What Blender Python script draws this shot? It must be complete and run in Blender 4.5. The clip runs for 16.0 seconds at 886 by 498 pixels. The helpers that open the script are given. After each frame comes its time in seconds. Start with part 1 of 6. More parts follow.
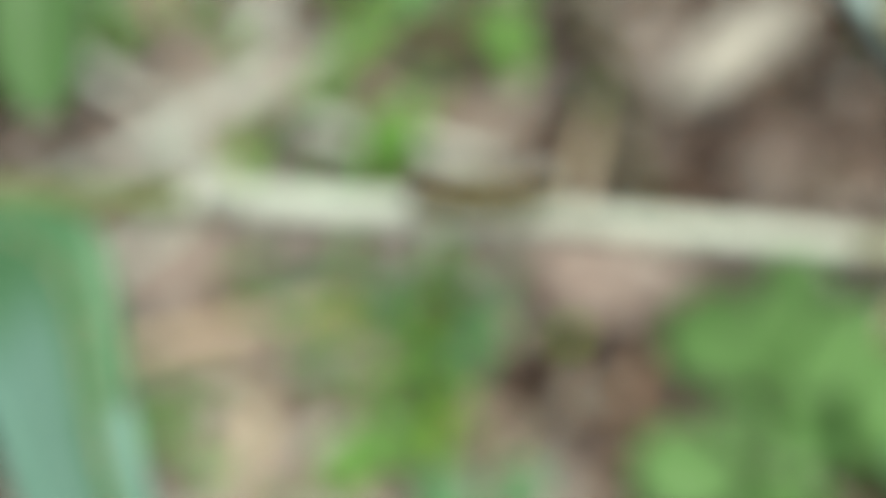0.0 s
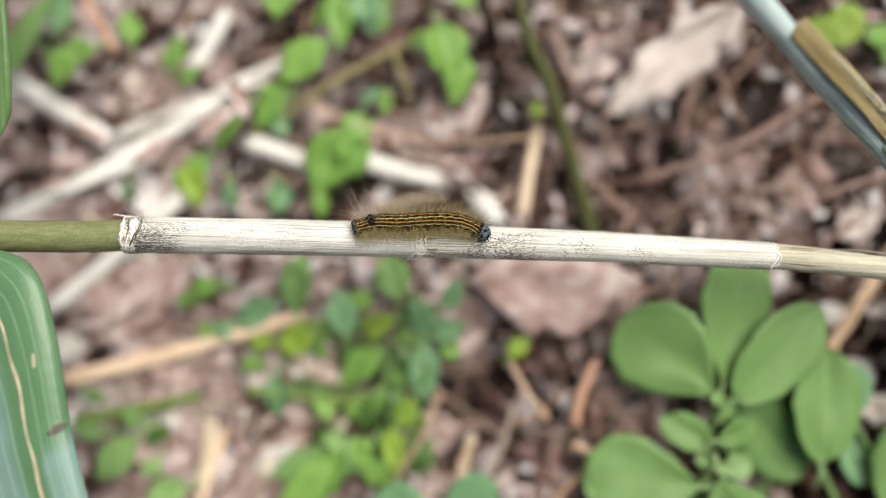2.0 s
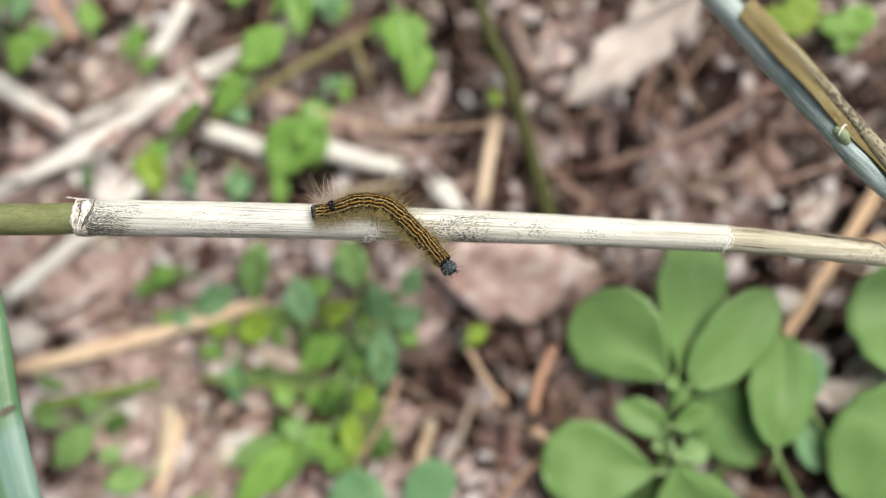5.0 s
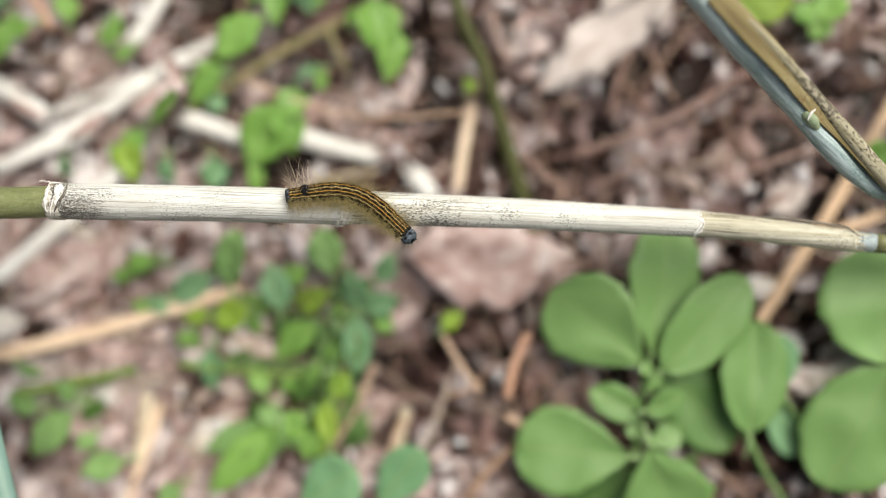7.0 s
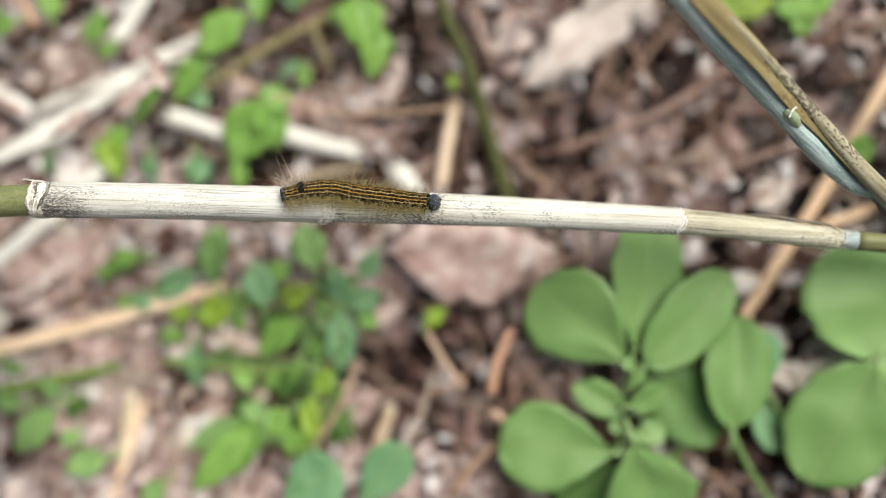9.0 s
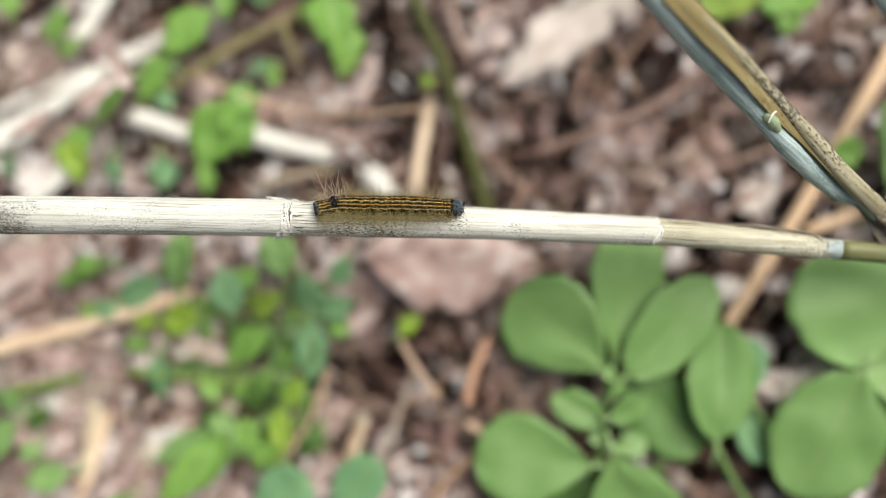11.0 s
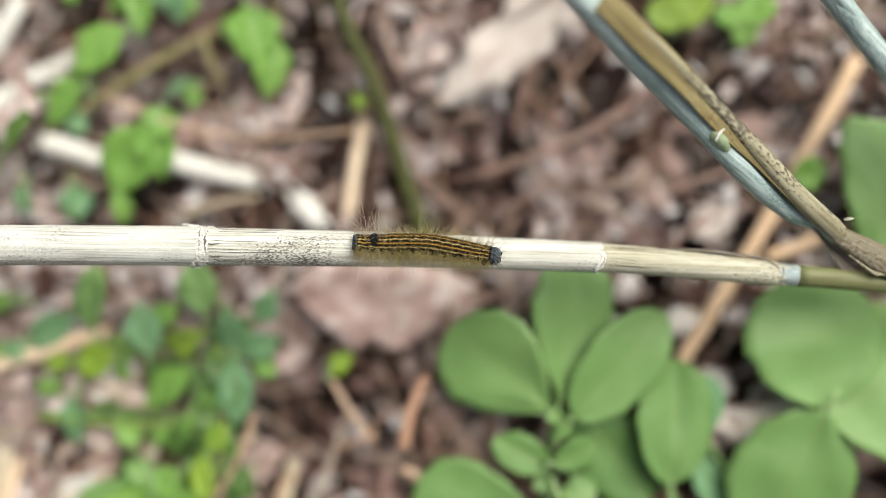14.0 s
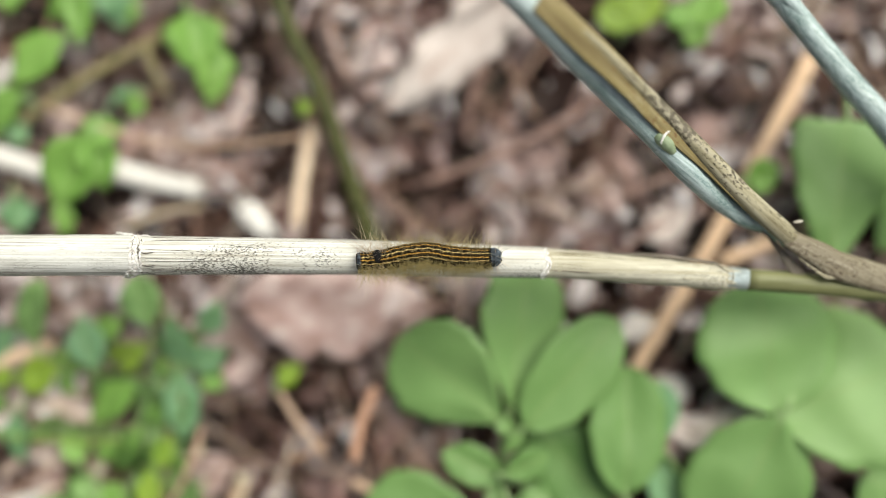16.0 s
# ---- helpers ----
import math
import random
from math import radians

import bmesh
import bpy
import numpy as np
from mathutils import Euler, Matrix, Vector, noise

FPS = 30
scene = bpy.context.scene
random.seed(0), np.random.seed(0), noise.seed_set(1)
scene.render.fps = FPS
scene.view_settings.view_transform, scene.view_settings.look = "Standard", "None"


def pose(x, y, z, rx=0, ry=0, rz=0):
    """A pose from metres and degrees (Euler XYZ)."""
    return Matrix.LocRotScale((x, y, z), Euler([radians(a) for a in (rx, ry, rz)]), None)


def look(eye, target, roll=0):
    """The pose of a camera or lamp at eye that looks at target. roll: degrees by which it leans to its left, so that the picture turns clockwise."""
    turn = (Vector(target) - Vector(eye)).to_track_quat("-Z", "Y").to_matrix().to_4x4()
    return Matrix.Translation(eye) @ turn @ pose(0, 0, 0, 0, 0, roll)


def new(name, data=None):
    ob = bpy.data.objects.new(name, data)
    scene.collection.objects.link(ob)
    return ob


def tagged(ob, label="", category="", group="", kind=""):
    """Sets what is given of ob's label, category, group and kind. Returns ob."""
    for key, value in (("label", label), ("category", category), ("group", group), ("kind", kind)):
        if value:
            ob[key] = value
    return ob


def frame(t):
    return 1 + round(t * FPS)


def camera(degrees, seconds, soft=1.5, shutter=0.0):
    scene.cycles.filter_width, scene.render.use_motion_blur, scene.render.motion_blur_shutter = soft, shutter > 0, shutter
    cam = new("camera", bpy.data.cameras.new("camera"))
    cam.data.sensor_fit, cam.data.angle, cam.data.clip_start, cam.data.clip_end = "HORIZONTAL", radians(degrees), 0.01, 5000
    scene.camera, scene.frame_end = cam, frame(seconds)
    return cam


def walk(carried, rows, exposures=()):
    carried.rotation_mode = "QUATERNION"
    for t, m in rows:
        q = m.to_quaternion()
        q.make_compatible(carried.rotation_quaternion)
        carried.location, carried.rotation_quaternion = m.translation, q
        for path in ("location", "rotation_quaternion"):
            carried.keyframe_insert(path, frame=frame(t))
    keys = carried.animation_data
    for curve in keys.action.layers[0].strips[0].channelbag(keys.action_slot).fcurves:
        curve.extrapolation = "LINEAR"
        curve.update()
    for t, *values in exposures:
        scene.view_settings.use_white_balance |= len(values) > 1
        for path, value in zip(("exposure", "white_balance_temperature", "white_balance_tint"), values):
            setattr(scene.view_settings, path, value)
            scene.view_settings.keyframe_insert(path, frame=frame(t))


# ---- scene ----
MM = 0.001

# camera and its way
cam = camera(55, 16.0, soft=0.7)
cam.data.dof.use_dof = True
cam.data.dof.aperture_fstop = 2.75
walk(cam, [
    (0, look((-0.01323, -0.04945, 0.12690), (-0.01355, -0.00094, 0.01714), 1.80)),
    (0.5, look((-0.01222, -0.04961, 0.12766), (-0.01173, -0.00044, 0.01820), 1.89)),
    (1, look((-0.01034, -0.04905, 0.12830), (-0.00961, 0.00024, 0.01889), 1.55)),
    (1.5, look((-0.00629, -0.04901, 0.12911), (-0.00722, 0.00034, 0.01973), -0.23)),
    (2, look((-0.00390, -0.04675, 0.13006), (-0.00513, 0.00098, 0.01997), -0.81)),
    (2.5, look((-0.00289, -0.04802, 0.12979), (-0.00349, 0.00115, 0.02032), -0.14)),
    (3, look((-0.00158, -0.04655, 0.13040), (-0.00201, 0.00148, 0.02044), -0.08)),
    (3.5, look((-0.00062, -0.04846, 0.12939), (-0.00075, 0.00080, 0.01997), 0.37)),
    (4, look((0.00024, -0.04893, 0.12950), (0.00018, -0.00046, 0.01972), 0.46)),
    (6.5, look((0.00381, -0.05129, 0.12903), (0.00448, -0.00296, 0.01920), 1.19)),
    (7, look((0.00563, -0.05180, 0.12902), (0.00543, -0.00326, 0.01928), 0.21)),
    (7.5, look((0.00624, -0.05078, 0.12944), (0.00609, -0.00337, 0.01921), 0.26)),
    (8, look((0.00780, -0.05061, 0.12939), (0.00694, -0.00348, 0.01904), -0.51)),
    (8.5, look((0.00792, -0.05238, 0.12861), (0.00751, -0.00371, 0.01892), -0.03)),
    (9, look((0.00838, -0.05281, 0.12851), (0.00810, -0.00386, 0.01895), 0.03)),
    (11.5, look((0.01364, -0.04777, 0.12351), (0.01408, 0.00023, 0.01353), 0.61)),
    (12, look((0.01574, -0.04628, 0.12224), (0.01571, 0.00148, 0.01216), -0.08)),
    (12.5, look((0.01623, -0.04538, 0.12111), (0.01705, 0.00277, 0.01120), 0.83)),
    (13, look((0.01734, -0.04402, 0.12006), (0.01855, 0.00424, 0.01020), 1.15)),
    (13.5, look((0.01851, -0.04363, 0.11872), (0.01996, 0.00556, 0.00927), 1.32)),
    (14, look((0.02042, -0.04185, 0.11829), (0.02165, 0.00678, 0.00859), 0.95)),
    (14.5, look((0.02105, -0.04133, 0.11785), (0.02326, 0.00769, 0.00834), 1.87)),
    (15, look((0.02352, -0.04054, 0.11734), (0.02510, 0.00833, 0.00776), 0.88)),
    (15.5, look((0.02520, -0.03884, 0.11749), (0.02704, 0.00861, 0.00728), 1.07)),
    (16, look((0.02708, -0.03990, 0.11681), (0.02892, 0.00857, 0.00705), 0.85)),
], exposures=[(0.0, 0.12, 6650, -16), (0.5, 0.17, 6700, -3), (1.0, 0.2, 6780, 6), (6.0, 0.21, 6800, 5), (16.0, 0.22, 6760, 2)])

# light: bright, thinly clouded sky, the sun behind the cloud beyond the forked end
SUN_UP, SUN_ROUND = radians(68), radians(72)
world = bpy.data.worlds.new("sky")
scene.world = world
world.use_nodes = True
wn = world.node_tree
sky = wn.nodes.new("ShaderNodeTexSky")
sky.sky_type, sky.sun_disc = "NISHITA", False
sky.sun_elevation, sky.sun_rotation = SUN_UP, SUN_ROUND
sky.dust_density, sky.air_density = 3.0, 1.0
pale = wn.nodes.new("ShaderNodeHueSaturation")
pale.inputs["Saturation"].default_value = 0.45
wn.links.new(sky.outputs[0], pale.inputs["Color"])
wn.links.new(pale.outputs[0], wn.nodes["Background"].inputs[0])
wn.nodes["Background"].inputs[1].default_value = 0.07
sun_data = bpy.data.lights.new("sun", "SUN")
sun_data.energy, sun_data.angle, sun_data.color = 4.3, radians(48), (1.0, 0.95, 0.88)
sun = new("sun", sun_data)
sun.matrix_world = look((math.sin(SUN_ROUND) * math.cos(SUN_UP), math.cos(SUN_ROUND) * math.cos(SUN_UP), math.sin(SUN_UP)), (0, 0, 0))


# ---- materials ----
def nodes_of(name, rough=0.6, spec=0.4):
    m = bpy.data.materials.new(name)
    m.use_nodes = True
    nt = m.node_tree
    b = nt.nodes["Principled BSDF"]
    b.inputs["Roughness"].default_value = rough
    b.inputs["Specular IOR Level"].default_value = spec
    return m, nt, b


def ramp_node(nt, fac, stops, mode="LINEAR"):
    r = nt.nodes.new("ShaderNodeValToRGB")
    r.color_ramp.interpolation = mode
    e = r.color_ramp.elements
    while len(e) < len(stops):
        e.new(0.5)
    for k, (p, c) in zip(e, stops):
        k.position, k.color = p, (*c, 1)
    nt.links.new(fac, r.inputs[0])
    return r.outputs[0]


def coords(nt, scale=(1, 1, 1)):
    tc = nt.nodes.new("ShaderNodeTexCoord")
    mp = nt.nodes.new("ShaderNodeMapping")
    mp.inputs["Scale"].default_value = scale
    nt.links.new(tc.outputs["Object"], mp.inputs[0])
    return mp.outputs[0]


def noise_node(nt, scale, stretch=(1, 1, 1), detail=4, rough=0.6):
    n = nt.nodes.new("ShaderNodeTexNoise")
    n.inputs["Scale"].default_value, n.inputs["Detail"].default_value, n.inputs["Roughness"].default_value = scale, detail, rough
    nt.links.new(coords(nt, stretch), n.inputs["Vector"])
    return n.outputs["Fac"]


def mixed(nt, fac, a, b, mode="MIX"):
    x = nt.nodes.new("ShaderNodeMix")
    x.data_type, x.blend_type = "RGBA", mode
    for sock, v in ((x.inputs[0], fac), (x.inputs[6], a), (x.inputs[7], b)):
        if isinstance(v, (int, float)):
            sock.default_value = v
        elif isinstance(v, tuple):
            sock.default_value = (*v, 1)
        else:
            nt.links.new(v, sock)
    return x.outputs[2]


def maths(nt, op, a, b=0.0, clamp=False):
    x = nt.nodes.new("ShaderNodeMath")
    x.operation, x.use_clamp = op, clamp
    for sock, v in ((x.inputs[0], a), (x.inputs[1], b)):
        if isinstance(v, (int, float)):
            sock.default_value = v
        else:
            nt.links.new(v, sock)
    return x.outputs[0]


def bumped(nt, b, height, dist, strength=0.6):
    u = nt.nodes.new("ShaderNodeBump")
    u.inputs["Strength"].default_value, u.inputs["Distance"].default_value = strength, dist
    nt.links.new(height, u.inputs["Height"])
    nt.links.new(u.outputs[0], b.inputs["Normal"])


def leaf_material(name, dark, light, rough=0.45, glow=0.3, vein=(0.3, 0.42, 0.16), parallel=False, lines=1.0, bloom_sheen=None):
    m, nt, b = nodes_of(name, rough, 0.5)
    info = nt.nodes.new("ShaderNodeObjectInfo")
    n1 = noise_node(nt, 160, detail=3)
    n2 = noise_node(nt, 900, detail=3)
    base = mixed(nt, maths(nt, "ADD", maths(nt, "MULTIPLY", n1, 0.7), maths(nt, "MULTIPLY", info.outputs["Random"], 0.35)), dark, light)
    base = mixed(nt, maths(nt, "MULTIPLY", n2, 0.25), base, light)
    sep = nt.nodes.new("ShaderNodeSeparateXYZ")
    nt.links.new(coords(nt), sep.inputs[0])
    ay = maths(nt, "ABSOLUTE", sep.outputs[1])
    if parallel:
        w = noise_node(nt, 1.0, (14, 1500, 1500), 3, 0.55)
        line = maths(nt, "MULTIPLY", maths(nt, "SUBTRACT", w, 0.53), 7, True)
    else:
        w = maths(nt, "SINE", maths(nt, "MULTIPLY", maths(nt, "SUBTRACT", sep.outputs[0], maths(nt, "MULTIPLY", ay, 0.9)), 3900))
        line = maths(nt, "POWER", maths(nt, "MULTIPLY", maths(nt, "ADD", w, 1), 0.5), 14, True)
    mid = maths(nt, "SUBTRACT", 1, maths(nt, "MULTIPLY", ay, 3500), True)
    veins = maths(nt, "MAXIMUM", maths(nt, "MULTIPLY", line, (0.6 if parallel else 0.35) * lines), maths(nt, "MULTIPLY", mid, 0.7 * lines), True)
    col = mixed(nt, veins, base, vein)
    # bluish zone: its own wax, with the sky's sheen painted in
    if bloom_sheen:
        zone = nt.nodes.new("ShaderNodeAttribute")
        zone.attribute_name = "bloom_sheen"
        col = mixed(nt, maths(nt, "MULTIPLY", zone.outputs["Fac"], maths(nt, "ADD", maths(nt, "MULTIPLY", n1, 0.5), 0.6), True), col, bloom_sheen)
    nt.links.new(col, b.inputs["Base Color"])
    bumped(nt, b, maths(nt, "SUBTRACT", n2, veins), 0.00015, 0.5)
    tr = nt.nodes.new("ShaderNodeBsdfTranslucent")
    nt.links.new(mixed(nt, 0.6, col, light), tr.inputs[0])
    ms = nt.nodes.new("ShaderNodeMixShader")
    ms.inputs[0].default_value = glow
    nt.links.new(b.outputs[0], ms.inputs[1])
    nt.links.new(tr.outputs[0], ms.inputs[2])
    nt.links.new(ms.outputs[0], nt.nodes["Material Output"].inputs[0])
    return m


def fibre_material(name, stops, along=40, across=2200, rough=0.6, speck=0.0, speck_col=(0.03, 0.025, 0.02), wax=0.0, vary=0.25, spec=0.3, grooves=1.0, mould=0.0, grain=7400, clean=None):
    """Straw, stem or wood with fibres along its local x."""
    m, nt, b = nodes_of(name, rough, spec)
    f = noise_node(nt, 1.0, (along, across, across), 5, 0.65)
    big = noise_node(nt, 130, (0.5, 1, 1), 3)
    info = nt.nodes.new("ShaderNodeObjectInfo")
    fac = maths(nt, "ADD", maths(nt, "MULTIPLY", f, 0.75), maths(nt, "MULTIPLY", big, 0.25))
    fac = maths(nt, "ADD", fac, maths(nt, "MULTIPLY", maths(nt, "SUBTRACT", info.outputs["Random"], 0.5), vary))
    col = ramp_node(nt, fac, stops)
    if speck:
        s = noise_node(nt, grain, (0.5 if grain > 4000 else 0.6, 1, 1), 3 if grain > 4000 else 4, 0.65 if grain > 4000 else 0.5)
        area = noise_node(nt, 70, (1, 2, 2), 3)
        # mould gathers on the underside and beside the torn rim
        at = nt.nodes.new("ShaderNodeSeparateXYZ")
        nt.links.new(coords(nt), at.inputs[0])
        more = maths(nt, "MULTIPLY", at.outputs[1], -26.0 * mould)
        rim = maths(nt, "MULTIPLY", maths(nt, "SUBTRACT", -0.077, at.outputs[0]), 7.0 * mould, True)
        s = maths(nt, "ADD", s, maths(nt, "ADD", more, rim))
        if clean is not None:
            s = maths(nt, "SUBTRACT", s, maths(nt, "MULTIPLY", maths(nt, "SUBTRACT", at.outputs[0], clean), 7.0, True))
        s = maths(nt, "SUBTRACT", maths(nt, "ADD", s, maths(nt, "MULTIPLY", area, 0.95)), 1.225 - speck)
        s = maths(nt, "MULTIPLY", s, 7, True)
        col = mixed(nt, maths(nt, "MULTIPLY", s, 0.9), col, speck_col)
        lines = noise_node(nt, 1.0, (24, 6400, 6400), 2, 0.5)
        lines = maths(nt, "MULTIPLY", maths(nt, "SUBTRACT", lines, 0.53 - 0.03 * (grooves - 1.9)), 7.0, True)
        wear = maths(nt, "MULTIPLY", maths(nt, "SUBTRACT", noise_node(nt, 60, (1, 4, 4), 2), 0.3), 1.9 * grooves, True)
        col = mixed(nt, maths(nt, "MULTIPLY", maths(nt, "MULTIPLY", lines, wear), 0.7), col, (0.2, 0.18, 0.15))
        stain = maths(nt, "MULTIPLY", maths(nt, "SUBTRACT", noise_node(nt, 1.0, (70, 420, 420), 4, 0.7), 0.5), 3.0, True)
        col = mixed(nt, maths(nt, "MULTIPLY", stain, 0.55 * min(1.0, grooves / 1.6)), col, (0.33, 0.29, 0.24))
    if wax:
        wx = noise_node(nt, 3400, (0.8, 1, 1), 5, 0.85)
        col = mixed(nt, maths(nt, "MULTIPLY", maths(nt, "SUBTRACT", wx, 0.46), 5 * wax, True), col, (0.6, 0.69, 0.7))
    nt.links.new(col, b.inputs["Base Color"])
    bumped(nt, b, f, 0.00012, 0.7)
    return m


def litter_material(name, stops, island=True, scale=500, rough=0.5, spec=0.22, spread=0.9, start=0.0, mottle=1.1):
    m, nt, b = nodes_of(name, rough, spec)
    if island:
        rnd = nt.nodes.new("ShaderNodeNewGeometry").outputs["Random Per Island"]
    else:
        rnd = nt.nodes.new("ShaderNodeObjectInfo").outputs["Random"]
    n1 = noise_node(nt, scale, detail=5, rough=0.7)
    n2 = noise_node(nt, scale * 6, detail=3)
    fac = maths(nt, "ADD", maths(nt, "ADD", maths(nt, "MULTIPLY", rnd, spread), start), maths(nt, "MULTIPLY", maths(nt, "SUBTRACT", n1, 0.46), mottle), True)
    col = ramp_node(nt, fac, stops)
    col = mixed(nt, maths(nt, "MULTIPLY", n2, 0.35), col, (0.022, 0.013, 0.01))
    nt.links.new(col, b.inputs["Base Color"])
    bumped(nt, b, n1, 0.0006, 0.6)
    return m


M_SHEATH = fibre_material("dry_sheath", [(0.36, (0.24, 0.22, 0.19)), (0.44, (0.5, 0.49, 0.46)), (0.52, (0.66, 0.655, 0.63)), (0.62, (0.76, 0.755, 0.735))], across=3800, speck=0.21, vary=0.06, grooves=1.9, mould=1.0, clean=-0.073)
M_SHEATH_GROOVED = fibre_material("grooved_sheath", [(0.36, (0.36, 0.33, 0.27)), (0.44, (0.52, 0.5, 0.45)), (0.52, (0.66, 0.65, 0.61)), (0.62, (0.77, 0.765, 0.735))], across=3200, speck=0.185, vary=0.06, grooves=1.7, mould=1.3, grain=5600)
M_SHEATH_OLD = fibre_material("dry_sheath_thin", [(0.36, (0.22, 0.185, 0.11)), (0.46, (0.41, 0.375, 0.28)), (0.62, (0.61, 0.585, 0.49))], across=2200, speck=0.06, vary=0.06, grooves=1.3)
M_TORN = fibre_material("torn_fibre", [(0.38, (0.22, 0.18, 0.14)), (0.5, (0.5, 0.46, 0.4)), (0.62, (0.76, 0.73, 0.68))], across=2600, speck=0.12, vary=0.1)
# dark brown of edges, splits and bract; also the painted shade in folds
M_BROWN_FOLDSHADE = fibre_material("brown_and_fold_shade", [(0.35, (0.05, 0.042, 0.036)), (0.6, (0.2, 0.17, 0.14))], vary=0.1)
M_SHRED = fibre_material("white_shred", [(0.34, (0.34, 0.3, 0.26)), (0.45, (0.72, 0.69, 0.67)), (0.57, (0.88, 0.87, 0.86))], along=1100, across=2600, vary=0.05)
M_GREENSTEM = fibre_material("olive_stem", [(0.3, (0.12, 0.135, 0.045)), (0.7, (0.225, 0.24, 0.1))], along=500, across=1600, rough=0.4, vary=0.05, spec=0.5, wax=0.12)
M_DARKSTEM = fibre_material("brown_green_stem", [(0.3, (0.095, 0.1, 0.04)), (0.7, (0.21, 0.215, 0.105))], along=60, across=1400, rough=0.45, vary=0.05)
M_BLUESTEM = fibre_material("glaucous_stem", [(0.37, (0.14, 0.215, 0.21)), (0.5, (0.36, 0.45, 0.46)), (0.63, (0.55, 0.64, 0.665))], along=120, across=1900, rough=0.36, spec=0.6, wax=0.5, vary=0.05)
M_BLUEWAX = fibre_material("waxy_joint", [(0.36, (0.2, 0.21, 0.17)), (0.5, (0.29, 0.335, 0.345)), (0.64, (0.42, 0.5, 0.55))], along=420, across=900, rough=0.6, wax=0.03, vary=0.05)
M_DEADSHEATH = fibre_material("brown_sheath", [(0.36, (0.12, 0.085, 0.032)), (0.5, (0.255, 0.205, 0.09)), (0.64, (0.37, 0.32, 0.185))], across=1500, speck=0.14, grain=2600, speck_col=(0.15, 0.075, 0.025), vary=0.1)
M_EDGE = fibre_material("rolled_edge", [(0.36, (0.16, 0.135, 0.08)), (0.5, (0.3, 0.27, 0.18)), (0.64, (0.43, 0.395, 0.295))], across=1500, speck=0.23, grain=2700, speck_col=(0.05, 0.038, 0.025), vary=0.1)
M_FOOT = fibre_material("tan_sheath_foot", [(0.36, (0.13, 0.105, 0.07)), (0.5, (0.235, 0.205, 0.145)), (0.64, (0.33, 0.3, 0.235))], across=2200, speck=0.17, grain=2900, speck_col=(0.07, 0.045, 0.028), vary=0.1)
M_STRAW = fibre_material("tan_straw", [(0.3, (0.54, 0.36, 0.24)), (0.45, (0.83, 0.615, 0.45)), (0.65, (0.9, 0.75, 0.6))], along=60, across=1500, vary=0.08)
M_TANSTRAW = fibre_material("brown_straw", [(0.3, (0.42, 0.27, 0.16)), (0.5, (0.7, 0.49, 0.34)), (0.7, (0.83, 0.66, 0.5))], along=60, across=1500, vary=0.08)
M_PALESTRAW = fibre_material("pale_straw", [(0.3, (0.32, 0.24, 0.16)), (0.5, (0.56, 0.46, 0.34)), (0.7, (0.74, 0.66, 0.54))], along=60, across=1500, vary=0.25)
M_WHITESTICK = fibre_material("bleached_stick", [(0.3, (0.34, 0.29, 0.26)), (0.45, (0.62, 0.585, 0.56)), (0.65, (0.82, 0.81, 0.805))], along=90, across=900, vary=0.12)
M_TWIG = fibre_material("red_brown_twig", [(0.25, (0.11, 0.06, 0.05)), (0.5, (0.29, 0.185, 0.16)), (0.75, (0.49, 0.36, 0.32))], along=60, across=1500, vary=0.3)
M_BROWNSTRAW = fibre_material("dull_straw", [(0.3, (0.2, 0.115, 0.075)), (0.5, (0.4, 0.26, 0.18)), (0.7, (0.58, 0.43, 0.33))], along=60, across=1500, vary=0.25)
M_REDSTRAW = fibre_material("reddish_straw", [(0.3, (0.26, 0.13, 0.085)), (0.5, (0.52, 0.3, 0.21)), (0.7, (0.68, 0.46, 0.36))], along=60, across=1500, vary=0.1)
M_PLANTSTEM = fibre_material("green_stem", [(0.3, (0.1, 0.16, 0.03)), (0.7, (0.22, 0.32, 0.08))], along=60, across=1500, rough=0.45, vary=0.2)
M_LOWSTEM = fibre_material("dull_green_stem", [(0.3, (0.09, 0.16, 0.05)), (0.7, (0.17, 0.27, 0.1))], along=60, across=1500, rough=0.5, vary=0.1)
M_OLIVE = fibre_material("dark_olive_stem", [(0.3, (0.035, 0.041, 0.011)), (0.7, (0.098, 0.106, 0.032))], along=60, across=1500, rough=0.5, vary=0.1)
M_KHAKI = fibre_material("khaki_stem", [(0.3, (0.16, 0.13, 0.06)), (0.7, (0.36, 0.32, 0.17))], along=60, across=1500, rough=0.6, vary=0.1)
M_NODE = fibre_material("grey_green_joint", [(0.3, (0.19, 0.25, 0.14)), (0.7, (0.38, 0.44, 0.32))], along=300, across=1500, rough=0.45, vary=0.1)
M_LIGULE = fibre_material("pale_green_joint", [(0.3, (0.19, 0.3, 0.11)), (0.7, (0.34, 0.47, 0.24))], along=300, across=1500, rough=0.45, vary=0.1)
M_VEIN = fibre_material("pale_vein", [(0.3, (0.22, 0.34, 0.22)), (0.7, (0.36, 0.47, 0.36))], rough=0.4, vary=0.1)
M_STREAK = fibre_material("dry_streak", [(0.36, (0.28, 0.19, 0.1)), (0.5, (0.52, 0.43, 0.32)), (0.64, (0.76, 0.71, 0.62))], along=300, vary=0.1)
M_LEAF_A = leaf_material("rounded_leaf", (0.115, 0.25, 0.06), (0.255, 0.43, 0.155), 0.44, 0.34)
M_LEAF_B = leaf_material("small_leaf", (0.105, 0.27, 0.04), (0.33, 0.57, 0.135), 0.45, 0.38)
M_LEAF_Y = leaf_material("yellow_green_leaf", (0.23, 0.4, 0.035), (0.43, 0.59, 0.08), 0.5, 0.42)
